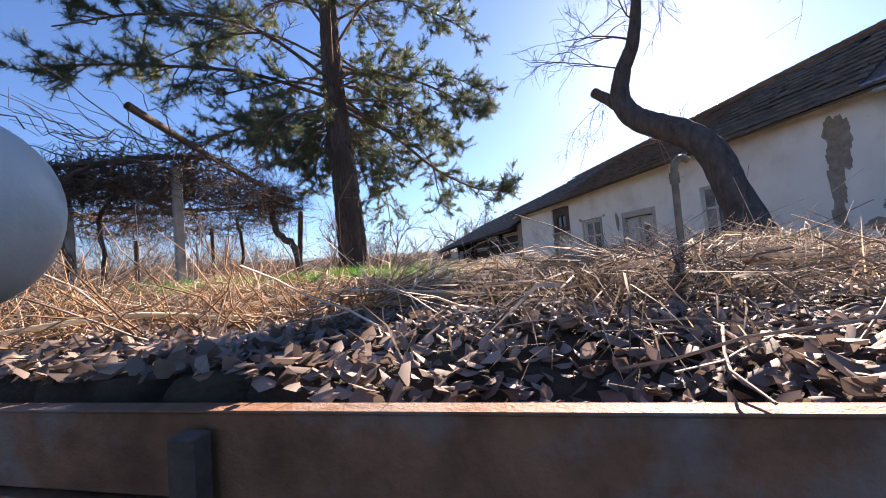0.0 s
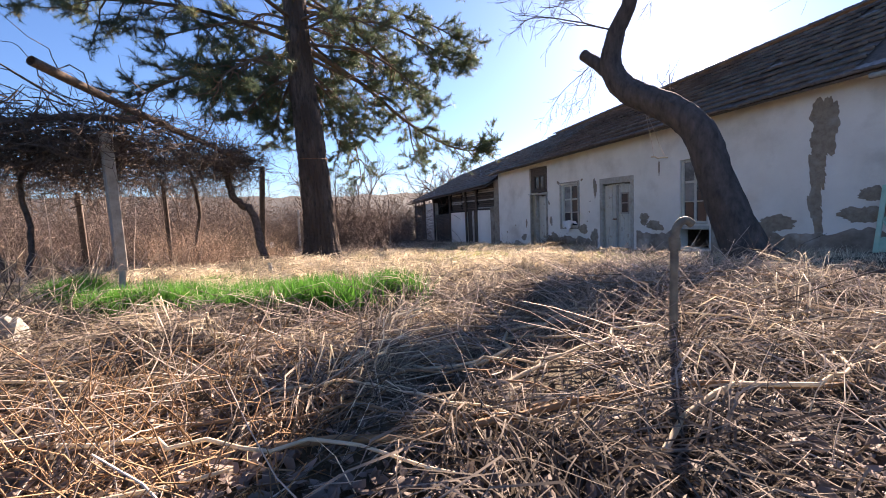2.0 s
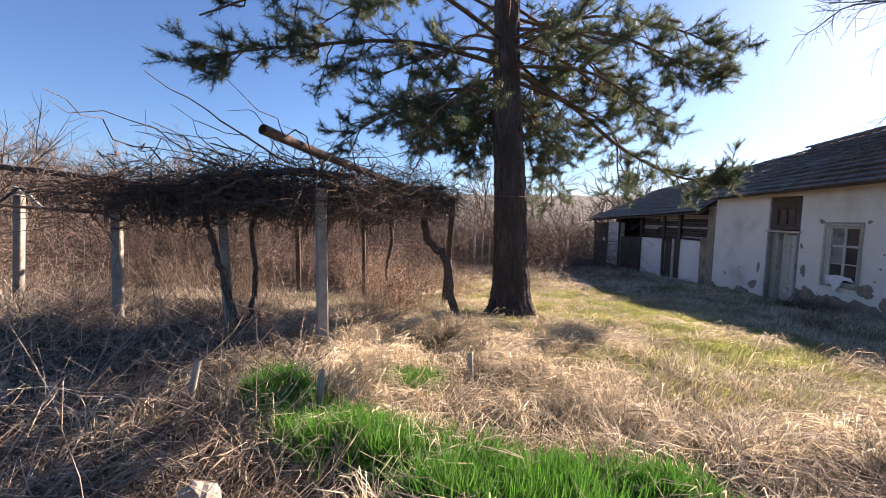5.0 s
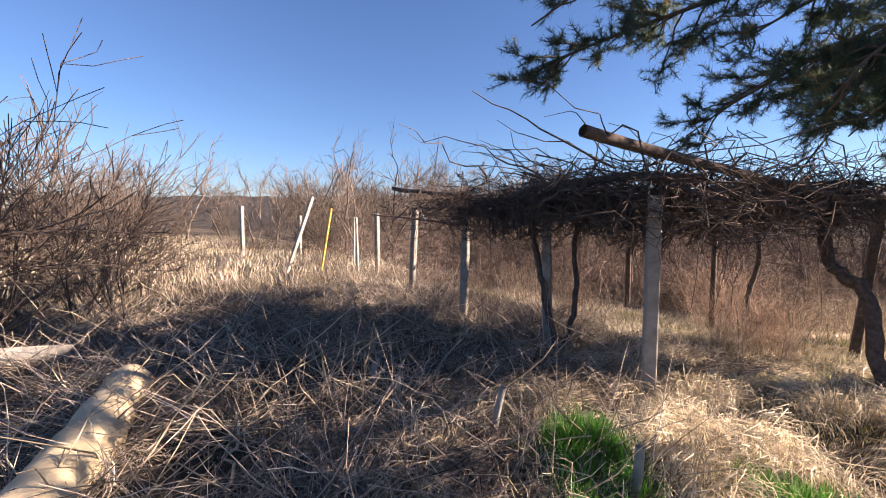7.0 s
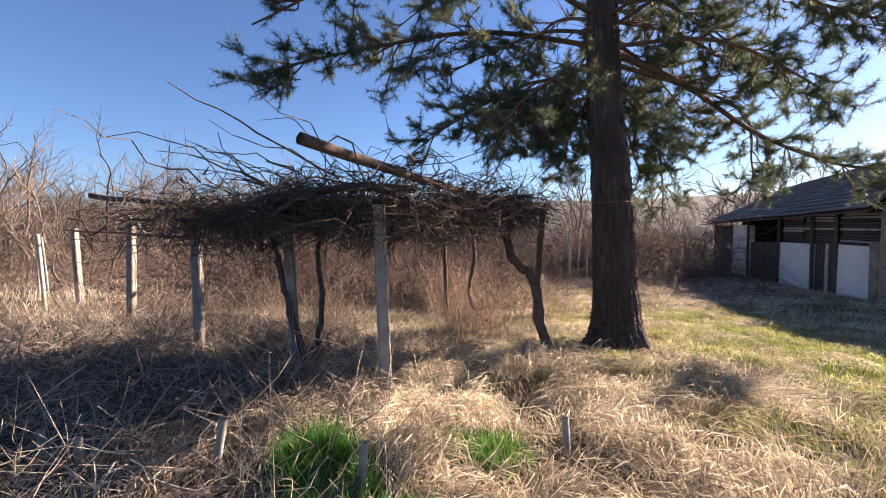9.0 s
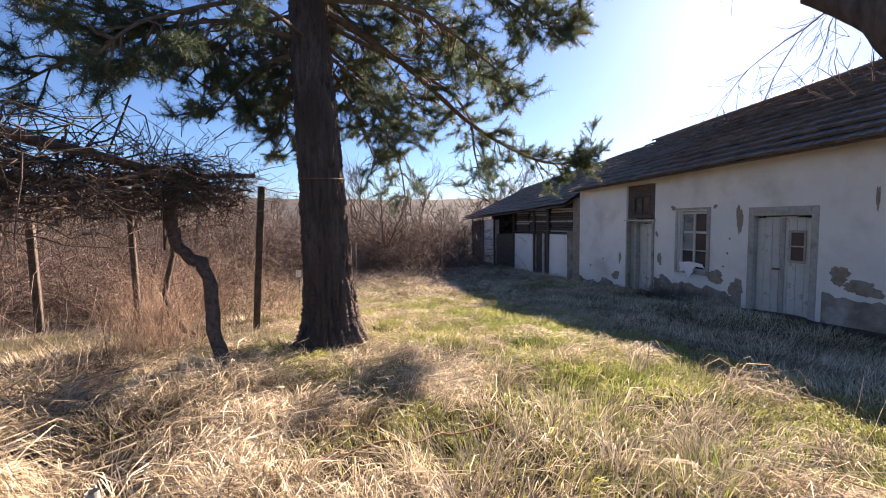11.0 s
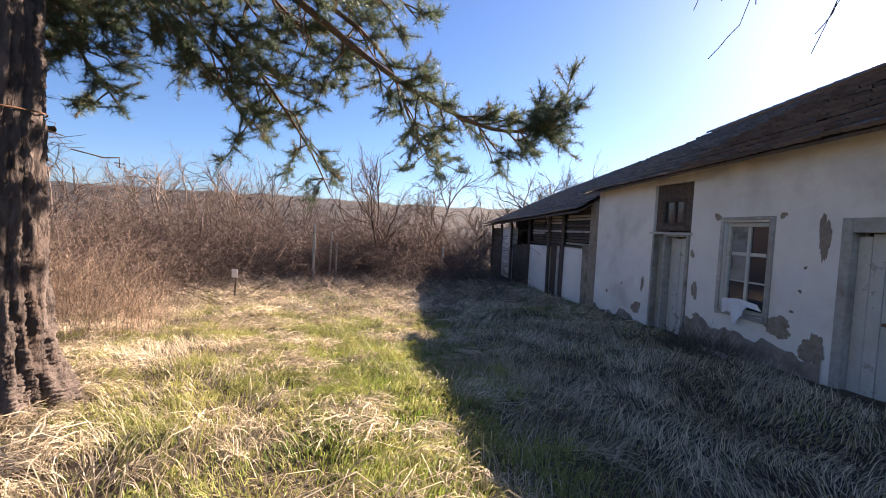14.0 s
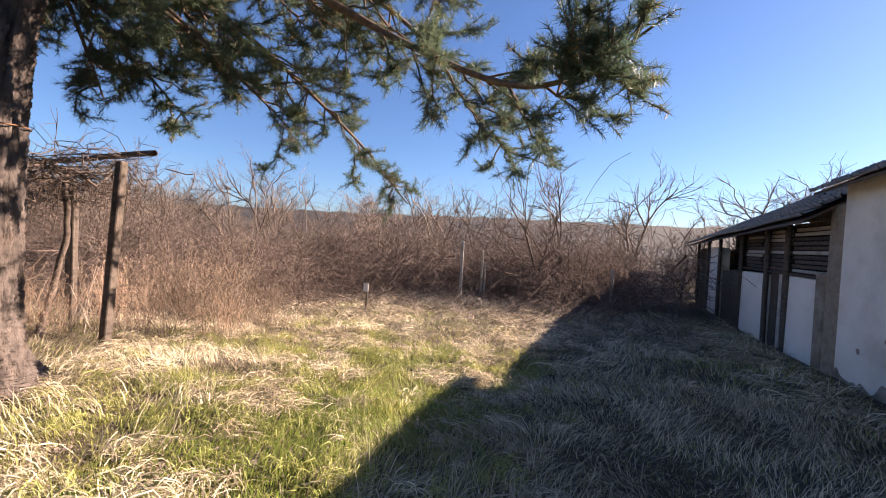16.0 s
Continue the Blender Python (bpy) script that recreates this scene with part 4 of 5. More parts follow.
for a, b, n, sx in (((-1.15, 9.0), (-2.1, 6.6), 150, .12), ((-2.0, 6.5), (-3.95, 7.2), 200, .14), ((-3.8, 7.2), (-6.3, 7.6), 300, .2), ((-3.8, 7.4), (-3.6, 12.0), 40, .2), ((-1.3, 11.9), (-6.4, 11.7), 100, .2)):
    a, b = np.array(a), np.array(b)
    d = (b - a) / np.linalg.norm(b - a)
    for k in range(n):  # rolled bundles of old canes along the beams
        p = a + (b - a) * RNG.random() + RNG.normal(0, sx, 2)
        q = p + d * RNG.normal(0, 0.7) + RNG.normal(0, 0.22, 2)
        z0, z1 = 2.84 + 0.16 * float(lumps(p[0], p[1], 2.0, 1)) + RNG.normal(0, .15, 2)
        mat_pieces.append(tube_arrays(wander((*p, z0), (*q, z1), 8, 0.42), np.linspace(RNG.uniform(.006, .013), .004, 8), 3))
        if k % 4 == 0:  # loose ends hanging off the bundle
            mat_pieces.append(tube_arrays(wander((*p, z0), (*(p + RNG.normal(0, .2, 2)), z0 - RNG.uniform(.1, .55)), 6, 0.2), np.linspace(.006, .002, 6), 3))
v, f = join(mat_pieces)
tagged(raw_mesh("vine_mat", v, f, M_VINE, pergola), "tangled mat of bare brown vine canes", kind="stuff")
# a dark clump of dry vine head over the trunk
pieces = []
for k in range(260):
    c = np.array([-1.15, 9.0, 3.0])
    a = c + RNG.normal(0, 1, 3) * [0.28, 0.28, 0.16]
    pieces.append(tube_arrays(wander(a, a + RNG.normal(0, 0.26, 3), 5, 0.08), np.linspace(.006, .003, 5), 3))
v, f = join(pieces)
raw_mesh("vine_head", v, f, M_VINE, pergola)

# ---- loose poles, posts and logs ----


def lone_post(x, y, h, w, lean, label, material, category="post", group="", name="old_post"):
    p = tagged(new(name), label, category, group)
    set_post(p, x, y, h, w, lean, 20, material, "shaft")
    return p


lone_post(-13.4, 6.8, 2.7, 0.10, (-27, -4), "pale concrete post leaning in the dry grass", M_CONCRETE)
lone_post(-14.0, 8.2, 2.2, 0.06, (-13, 0), "yellow painted pole leaning beside a concrete post", M_YELLOW)
lone_post(-20.0, 7.2, 2.2, 0.14, (0, 0), "far weathered concrete fence post", M_CONCRETE, group="far fence posts")
lone_post(-22.0, 10.5, 2.0, 0.14, (0, 1), "far weathered concrete fence post", M_CONCRETE, group="far fence posts")
lone_post(-16.0, 10.5, 2.0, 0.07, (0, 1), "thin grey vineyard stake", M_GREYWOOD, group="vineyard stakes")
lone_post(-17.5, 11.5, 2.0, 0.06, (0, -3), "thin grey vineyard stake", M_GREYWOOD, group="vineyard stakes")
for x, y, h, w, l in ((-0.85, 22.2, 2.2, 0.09, (0, 0)), (-0.5, 23.2, 1.9, 0.08, (0, 1)), (-0.1, 22.6, 1.5, 0.06, (0, 0)), (4.0, 24.3, 1.5, 0.09, (0, 1))):
    lone_post(x, y, h, w, l, "grey weathered fence post at the thicket edge", M_GREYWOOD, group="back fence posts")
lone_post(1.45, 24.6, 1.9, 0.16, (0, 20), "thick dark log leaning at the thicket edge", M_DARKWOOD, "log")
tag_stake = lone_post(-1.68, 17.85, 0.72, 0.045, (0, 3), "short stake with a pale tag in the lawn", M_DARKWOOD, "stake")
bm = bmesh.new()
tz = float(ground_z(-1.68, 17.85)) + 0.72
box(bm, -1.74, -1.58, 17.80, 17.815, tz - 0.16, tz + 0.06, 0.003)
part("tag", bm, M_CLOTH, tag_stake, "pale square tag")

trunk_log = tagged(new("barkless_log"), "thick pale barkless log lying in the weeds", "log")
a, b = np.array([-3.45, 1.92, 1.02]), np.array([-5.45, 2.55, 1.05])
v, f = tube_arrays(wander(a, b, 16, 0.05), np.interp(np.arange(16), [0, 2, 15], [0.2, 0.215, 0.19]), 18, 0.035)
raw_mesh("bole", v, f, M_LIGHTLOG, trunk_log, smooth=True)
bm = bmesh.new()
bmesh.ops.create_circle(bm, cap_ends=True, segments=18, radius=0.2, matrix=look(a[:], (a - (b - a))[:]))
part("cut_end", bm, M_LIGHTLOG, trunk_log)
log2 = tagged(new("grey_log"), "grey weathered log half hidden by weeds", "log")
log_part(log2, "bole", (-6.9, 2.1, 1.05), (-7.6, 0.2, 1.05), .12, .13, M_CONCRETE, 12, 0.04, 12)
stone = tagged(new("broken_stone"), "pale broken concrete lump beside the bed of green shoots", "stone")
bm = bmesh.new()
bmesh.ops.create_icosphere(bm, subdivisions=3, radius=0.13)
for vv in bm.verts:
    vv.co = Vector((vv.co.x * 0.75, vv.co.y * 0.8, vv.co.z * 1.25)) * (1 + 0.45 * noise.noise(vv.co * 11) + 0.2 * noise.noise(vv.co * 27))
ob = part("lump", bm, M_CONCRETE, stone)
ob.location = (-1.68, 3.6, float(ground_z(-1.68, 3.6)) + 0.08)

# ---- start: board over the sunken step, steel tube, grey enamel post ----
plank = tagged(new("bank_board"), "rusty brown steel-edged board holding the bank", "board")
d = Vector((1, -0.5, 0)).normalized()
mb = Matrix.Translation((0.301, 0.443, 0.904)) @ Euler((0, 0, math.atan2(-0.5, 1))).to_matrix().to_4x4()
for name, y0, y1, z0, z1, m_ in (("face_board", -0.035, 0.0, -0.14, 0.0, M_RUST), ("top_edge", -0.042, 0.004, 0.0, 0.005, M_RUST), ("lower_board", -0.05, -0.004, -0.36, -0.15, M_RUST), ("foot_ledge", -0.10, -0.05, -0.42, -0.37, M_DARKWOOD)):
    bm = bmesh.new()
    box(bm, -1.9, 1.9, y0, y1, z0, z1, 0.003, 0.0, mb)
    part(name, bm, m_, plank)
for x in (-1.5, -0.4, 0.9):
    bm = bmesh.new()
    box(bm, x, x + 0.05, -0.09, -0.05, -0.75, -0.02, 0.004, 0.0, mb)
    part("stake", bm, M_DARKWOOD, plank)
gp = tagged(new("enamel_post"), "smooth rounded grey enamelled post head beside the step", "post")
bm = bmesh.new()
bmesh.ops.create_uvsphere(bm, u_segments=28, v_segments=18, radius=1.0)
for vv in bm.verts:
    vv.co = Vector((vv.co.x * 0.114, vv.co.y * 0.114, vv.co.z * 0.122 * (1.0 if vv.co.z > 0 else 1.05)))
ob = part("head", bm, M_GREYMETAL, gp, smooth=True)
ob.location = (-0.275, 0.415, 1.222)
v, f = tube_arrays([(-0.29, 0.415, 0.05), (-0.29, 0.415, 0.8), (-0.285, 0.415, 1.12)], [.03, .03, .035], 14)
raw_mesh("stem", v, f, M_GREYMETAL, gp, smooth=True)

pipe = tagged(new("bent_pipe"), "upright dull metal water pipe with bent end in weeds", "pipe")
pzz = float(ground_z(1.97, 1.74))
v, f = tube_arrays(smooth_line([(1.97, 1.74, pzz - .1), (1.97, 1.74, 1.3), (1.975, 1.74, 1.56), (1.99, 1.735, 1.62), (2.02, 1.725, 1.64), (2.05, 1.715, 1.62)], 24), 0.019, 12)
raw_mesh("tube", v, f, M_PIPE, pipe, smooth=True)
v, f = tube_arrays([(1.972, 1.74, 1.50), (1.972, 1.74, 1.56)], 0.026, 12)
raw_mesh("collar", v, f, M_PIPE, pipe, smooth=True)

# ---- bare shrubs, brambles and distant trees ----


FINE = {"tree": 0.0065, "bush": 0.006, "bramble": 0.0045, "reed": 0.003, "fig": 0.004}


def shrub_mesh(name, kind, h, seed):
    """One bare bush or small tree as a single mesh, with its foot at the origin."""
    global RNG
    keep, RNG = RNG, np.random.default_rng(seed)
    segs = []
    if kind == "tree":
        branch_segs((0, 0, -0.1), (RNG.normal(0, .08), RNG.normal(0, .08), 1), h * 0.6, 0.016 * h, 3, segs, 0.42, -0.03, (4, 7))
        branch_segs((0, 0, h * 0.3), (RNG.normal(0, .3), RNG.normal(0, .3), 1), h * 0.5, 0.011 * h, 3, segs, 0.42, -0.03, (3, 6))
    elif kind == "bush":
        for _ in range(10):
            branch_segs((RNG.normal(0, .18), RNG.normal(0, .18), -0.05), (RNG.normal(0, .42), RNG.normal(0, .42), 1), h * RNG.uniform(.5, .8), 0.012, 2, segs, 0.45, -0.02, (4, 8))
    elif kind == "bramble":
        for _ in range(80):
            p = np.array([RNG.normal(0, .55), RNG.normal(0, .55), -0.05])
            d = np.array([RNG.normal(0, .5), RNG.normal(0, .5), 1.1])
            branch_segs(p, d, h * RNG.uniform(0.8, 1.7), 0.007, 1, segs, 0.6, 0.34, (3, 7))
    elif kind == "reed":
        for _ in range(70):
            p = np.array([RNG.normal(0, .45), RNG.normal(0, .45), -0.05])
            branch_segs(p, (RNG.normal(0, .16), RNG.normal(0, .16), 1), h * RNG.uniform(.6, 1.1), 0.004, 1, segs, 0.5, 0.03, (2, 5))
    else:
        for _ in range(5):
            branch_segs((RNG.normal(0, .1), RNG.normal(0, .1), -0.05), (RNG.normal(0, .4), RNG.normal(0, .4), 1), h * .7, 0.011, 2, segs, 0.4, -0.08, (2, 4))
    v, f = join([tube_arrays(q, np.maximum(w, FINE[kind]), 3) for q, w in segs])
    RNG = keep
    return v, f


def scatter(kind, h, seeds, spots, label, category, group, material, name):
    """Copies of a few grown shapes that share their meshes, turned and scaled."""
    masters = []
    for s in seeds:
        v, f = shrub_mesh(name, kind, h, s)
        ob = tagged(raw_mesh(name, v, f, material), label, category, group)
        masters.append(ob)
    used = set()
    for k, (x, y, s) in enumerate(spots):
        m = masters[k % len(masters)]
        place = pose(x, y, float(ground_z(x, y)), RNG.uniform(-4, 4), RNG.uniform(-4, 4), RNG.uniform(0, 360))
        if m.name in used:
            ob = copy_thing(m, place)
        else:
            ob = m
            used.add(m.name)
            ob.matrix_world = place
        s = min(s * (1 + 0.6 * float(lumps(x, y, 0.45, 4))), 1.7 if y > 22 else 1.15) if kind == "bramble" else s
        ob.scale = (s * RNG.uniform(.85, 1.15), s * RNG.uniform(.85, 1.15), s)


def field(n, x0, x1, y0, y1, s0, s1, keep=lambda x, y: True):
    out = []
    while len(out) < n:
        x, y = RNG.uniform(x0, x1), RNG.uniform(y0, y1)
        if keep(x, y):
            out.append((x, y, RNG.uniform(s0, s1)))
    return out


M_BRUSH = mat("bramble_cane", (0.07, 0.052, 0.044), (0.25, 0.185, 0.15), 4, 1.0, 0.0, rand=0.35)
M_DEADWEED = mat("dead_weed_stalk", (0.12, 0.088, 0.066), (0.31, 0.235, 0.175), 2, 1.0, 0.0, island=0.5, rand=0.3)
M_FARTWIG = mat("grey_twig", (0.09, 0.07, 0.058), (0.19, 0.15, 0.122), 3, 1.0, 0.0, rand=0.25)
clear = lambda x, y: not (x > 4.6 and y < 33)
scatter("bramble", 1.5, (11, 12, 13, 14), field(44, -15, 7, 23.4, 30, .45, 1.4, clear) + field(26, -12, 3, 23.6, 27, 1.1, 1.6, clear) + field(64, -16, -3.2, 14.0, 23, .4, 1.5, lambda x, y: x < -2.6 - 0.38 * (22 - y) + 1.2) + field(36, -26, -8, 6, 22, .4, 1.1, lambda x, y: y > 6 + 0.25 * (x + 24)),
        "dense brown tangle of bare bramble canes", "bramble", "brambles round the yard", M_BRUSH, "bramble")
scatter("bush", 3.0, (21, 22, 23, 24), field(44, -24, 9, 26, 38, .6, 1.1, clear) + field(46, -45, -17, -8, 26, .8, 1.4, lambda x, y: not (-30 < x < -17 and 3 < y < 10)) + field(24, -22, -6, 15, 27, .6, 1.1) + field(9, 5.5, 12, 28, 36, .8, 1.2),
        "bare grey-brown bush with thin upright twigs", "bush", "bare bushes", M_TWIG, "bare_bush")
scatter("bush", 3.0, (25, 26), [(-10.5, 1.2, 1.2), (-11.5, 2.3, 1.1), (-9.6, -0.4, 1.35), (-12.5, 0.2, 1.4), (-8.6, -0.8, 1.2), (-13.5, 2.6, .9), (-9.0, 1.0, 1.1), (-10.0, 2.2, .8)],
        "dark bare bush of close upright stems", "bush", "dark bushes by the log", M_VINE, "bare_bush")
scatter("tree", 6.5, (31, 32, 33, 34), field(44, -52, -22, -16, 32, .7, 1.2) + field(46, -44, -20, 12, 40, .8, 1.3) + field(44, -40, 14, 34, 62, .8, 1.25) + [(1.35, 25.1, .8), (8.6, 38, .8), (13.5, 33, .7), (-6.5, 24.5, .6), (-15.5, 1.2, .72), (-17, -1.5, .85), (-14.5, -2.0, .75), (-18.5, 12.5, .5), (15.5, 17.0, 1.0), (13.0, 11.5, .95)],
        "bare leafless tree with fine grey branches", "tree", "bare trees round the plot", M_FARTWIG, "leafless_tree")
scatter("reed", 1.3, (41, 42, 43), field(8, -6.5, -0.9, 12.6, 16.5, .4, 1.1, lambda x, y: x < -0.6 - 0.5 * (y - 12.4)) + field(7, -10, -4.5, 8.6, 12.4, .3, .7),
        "stand of rusty brown dead weeds behind the pergola", "weeds", "rusty weeds", M_DEADWEED, "dead_weeds")
scatter("reed", 1.5, (44, 45), field(6, -4.6, -0.9, 12.2, 15.0, .35, .8, lambda x, y: x < -0.5 - 0.3 * (y - 12.4)) + field(5, -3.4, -1.8, 9.8, 11.6, .35, .7),
        "pinkish dry weeds standing round the back of the pergola", "weeds", "pinkish weeds", M_PINKWEED, "dead_weeds")
scatter("fig", 2.0, (51, 52), [(-8.6, 2.7, 1.25), (-9.0, 2.0, 1.5), (-12.8, 4.0, 1.05), (-8.2, 1.2, 1.45), (-10.2, 2.9, .9), (-9.2, 0.6, 1.6)],
        "bare young fig with a few upturned dark stems", "shrub", "young figs", M_VINE, "young_fig")

# ---- ground cover ----


def blades(name, x, y, h, w, az, lean, bend, material, label, z0=-0.015, kind="stuff"):
    """Many two-part tapering blades as one mesh. lean: how far the tip goes sideways, as a share of the length."""
    n = len(x)
    z = ground_z(x, y) + z0
    base = np.stack([x, y, z], -1)
    d = np.stack([np.cos(az), np.sin(az), np.zeros(n)], -1)
    side = np.stack([-np.sin(az + bend), np.cos(az + bend), np.zeros(n)], -1) * (w / 2)[:, None]
    up = np.sqrt(np.clip(1 - lean ** 2, 0.02, 1))
    mid = base + d * (h * lean * 0.38)[:, None]
    mid[:, 2] += h * up * 0.62
    tip = base + d * (h * lean)[:, None]
    tip[:, 2] += h * up * np.where(lean > 0.75, 0.75, 1.0)
    v = np.stack([base - side, base + side, mid - side * 0.8, mid + side * 0.8, tip], 1).reshape(-1, 3)
    k = np.arange(n)[:, None] * 5
    f = np.concatenate([k + [0, 1, 3], k + [0, 3, 2], k + [2, 3, 4]], 1).reshape(-1, 3)
    return tagged(raw_mesh(name, v, f, material), label, "grass", kind=kind)


def sample(n, x0, x1, y0, y1, weight):
    """Random places in a rectangle, thinned by weight(x, y) between 0 and 1."""
    xs, ys = [], []
    got = 0
    while got < n:
        x, y = RNG.uniform(x0, x1, n), RNG.uniform(y0, y1, n)
        k = RNG.random(n) < weight(x, y)
        xs.append(x[k])
        ys.append(y[k])
        got += k.sum()
    return np.concatenate(xs)[:n], np.concatenate(ys)[:n]


def off_house(x, y):
    """1 on open ground, 0 under the house."""
    return ((x - 9.0 + 0.1228 * (y - 12.5)) < 0).astype(float)


def above_step(x, y):
    return (y > bank_edge(x) + 0.02).astype(float)


def bank_in(x, y):
    """Back from the board's edge, thin over the leaf litter and on the bare earth of the mound."""
    litter = smoothstep(2.1, 1.5, y + 0.2 * x) * smoothstep(1.9, 1.2, x)
    earth = np.exp(-((x - 3.1) / 0.9) ** 2 - ((y - 2.6) / 0.5) ** 2)
    dark = 1 - 0.6 * np.exp(-((x + 0.7) / 1.3) ** 2 - ((y - 1.6) / 0.8) ** 2)
    return (y > bank_edge(x) + 0.28) * dark * (1 - 0.65 * litter) * (1 - 0.8 * earth)


def tufts(name, n, per, rect, weight, ln, w, rise, r, material, label):
    """Clumps of long blades that rise, arch over and lie down together."""
    cx, cy = sample(n, *rect, weight)
    lay_az = 4.5 * lumps(cx, cy, 0.9, 2.5) + 2.0 * lumps(cx, cy, 2.6, 0.5) + RNG.normal(0, 0.9, n)
    size = RNG.uniform(0.55, 1.25, n)
    k = np.repeat(np.arange(n), per)
    m = len(k)
    s = size[k]
    x, y = cx[k] + RNG.normal(0, r, m) * s, cy[k] + RNG.normal(0, r, m) * s
    az = lay_az[k] + RNG.normal(0, 0.7, m)
    L, hm = RNG.uniform(*ln, m) * s, RNG.uniform(*rise, m) * s
    t = np.array([0, 0.3, 0.65, 1.0])
    bend = RNG.normal(0, 0.5, m)
    a = az[:, None] + bend[:, None] * t
    px = x[:, None] + np.cos(a) * L[:, None] * t
    py = y[:, None] + np.sin(a) * L[:, None] * t
    arch = np.array([0, 0.85, 0.95, 0.3])[None] * hm[:, None] + RNG.normal(0, 0.012, (m, 4))
    pz_ = ground_z(px, py) + 0.004 + np.maximum(arch, 0)
    P = np.stack([px, py, pz_], -1)
    wid = RNG.uniform(*w, m)[:, None] * np.array([1.0, 0.9, 0.65])
    side = np.stack([-np.sin(a), np.cos(a), np.zeros_like(a)], -1)[:, :3] * wid[..., None] * 0.5
    side[..., 2] += RNG.normal(0, 0.35, m)[:, None] * wid
    V = np.concatenate([P[:, :3] - side, P[:, :3] + side, P[:, 3:]], 1).reshape(-1, 3)
    q = np.arange(m)[:, None] * 7
    F = np.concatenate([q + f for f in ([0, 3, 4], [0, 4, 1], [1, 4, 5], [1, 5, 2], [2, 5, 6])], 1).reshape(-1, 3)
    return tagged(raw_mesh(name, V, F, material), label, "grass", kind="stuff")


def lawn_w(x, y):
    edge = smoothstep(-1.5, 0.8, x + 0.25 * (y - 9)) * smoothstep(5.2, 7.0, y + 0.35 * x)
    return off_house(x, y) * edge * (1 - 0.82 * smoothstep(4.6, 5.8, x + 0.12 * (y - 9))) * np.clip(0.5 + 0.6 * np.exp(-((x - 3.6 + 0.12 * (y - 9)) / 1.6) ** 2) + 0.7 * lumps(x, y, 1.1, 1), 0.05, 1)


def add_blades(name, n, rect, weight, h, w, lean, material, label):
    x, y = sample(n, *rect, weight)
    swirl = 4.5 * lumps(x, y, 0.9, 2.5) + 2.0 * lumps(x, y, 2.6, 0.5) + RNG.normal(0, 0.75, n)
    return blades(name, x, y, RNG.uniform(*h, n), RNG.uniform(*w, n), swirl, RNG.uniform(*lean, n), RNG.normal(0, .5, n), material, label)


add_blades("lawn_grass", 58000, (-2.5, 9, 5, 13.5), lawn_w, (0.04, 0.13), (0.004, 0.008), (0.2, 0.85), M_GRASS, "short yellow-green winter lawn grass")
add_blades("lawn_grass", 20000, (-3, 9, 13.5, 24), lambda x, y: off_house(x, y) * np.clip(0.5 + 0.6 * lumps(x, y, 0.7, 5), 0.05, 1), (0.06, 0.16), (0.006, 0.012), (0.2, 0.85), M_GRASS, "sparse winter grass at the far end of the lawn")
add_blades("dry_lawn_grass", 52000, (-4, 8.8, 4.6, 14), lambda x, y: off_house(x, y) * np.clip(0.7 - 0.62 * np.exp(-((x - 3.6 + 0.12 * (y - 9)) / 1.6) ** 2) - 0.6 * lumps(x, y, 1.1, 1), 0.08, 1), (0.07, 0.30), (0.004, 0.008), (0.6, 0.98), M_STRAW, "bleached dry grass lying in the lawn")
add_blades("dry_lawn_grass", 50000, (-8, 8.6, 14, 25), lambda x, y: off_house(x, y) * np.clip(0.6 - 0.4 * lumps(x, y, 0.7, 5), 0.1, 1), (0.1, 0.3), (0.006, 0.011), (0.65, 0.98), M_STRAW, "bleached dry grass at the far end of the lawn")
add_blades("grey_straw", 15000, (-3.2, 5.0, 0.0, 5.2), lambda x, y: bank_in(x, y), (0.06, 0.28), (0.003, 0.007), (0.6, 0.98), M_DULLSTRAW, "matted grey-brown litter on the bank")
add_blades("dry_straw", 8000, (-3.2, 5.0, 0.0, 6.6), lambda x, y: bank_in(x, y) * (0.25 + 0.75 * smoothstep(2.2, 4.0, y)) * np.clip(0.45 + 0.75 * lumps(x, y, 1.6, 7), 0.04, 1), (0.10, 0.34), (0.003, 0.0065), (0.55, 0.97), M_STRAW, "matted pale straw and dry grass on the bank")
add_blades("grey_straw", 18000, (-13, -2.5, -0.5, 8.5), lambda x, y: np.clip(0.6 + 0.4 * lumps(x, y, 1.3, 4), 0.1, 1), (0.10, 0.4), (0.004, 0.008), (0.6, 0.97), M_DULLSTRAW, "grey-brown dead grass and litter")
add_blades("dry_straw", 14000, (-12, -2.5, 0.5, 12), lambda x, y: np.clip(0.5 + 0.5 * lumps(x, y, 1.1, 9), 0.1, 1), (0.10, 0.4), (0.004, 0.008), (0.6, 0.97), M_STRAW, "matted straw under the pergola")
add_blades("field_straw", 26000, (-40, -11, -12, 18), lambda x, y: np.clip(0.6 + 0.4 * lumps(x, y, 0.5, 2), 0.1, 1), (0.2, 0.5), (0.012, 0.022), (0.3, 0.9), M_STRAW, "dry tan grass of the open field")
add_blades("lush_grass", 15000, (0.8, 5.0, 5.6, 13), lambda x, y: np.exp(-((x - 3.45 + 0.05 * (y - 9)) / 0.7) ** 2) * np.clip(0.55 + 0.6 * lumps(x, y, 1.6, 2), 0.05, 1), (0.05, 0.14), (0.005, 0.009), (0.2, 0.8), M_LUSH, "lush bright green grass beside the house shade")
# pale straw colour stands in for sky fill on the ground shaded by the house
add_blades("shaded_straw", 30000, (3.6, 8.9, 3.5, 16), off_house, (0.06, 0.22), (0.004, 0.008), (0.6, 0.98), M_STRAW, "flattened grass, coloured pale to lift the house shade")
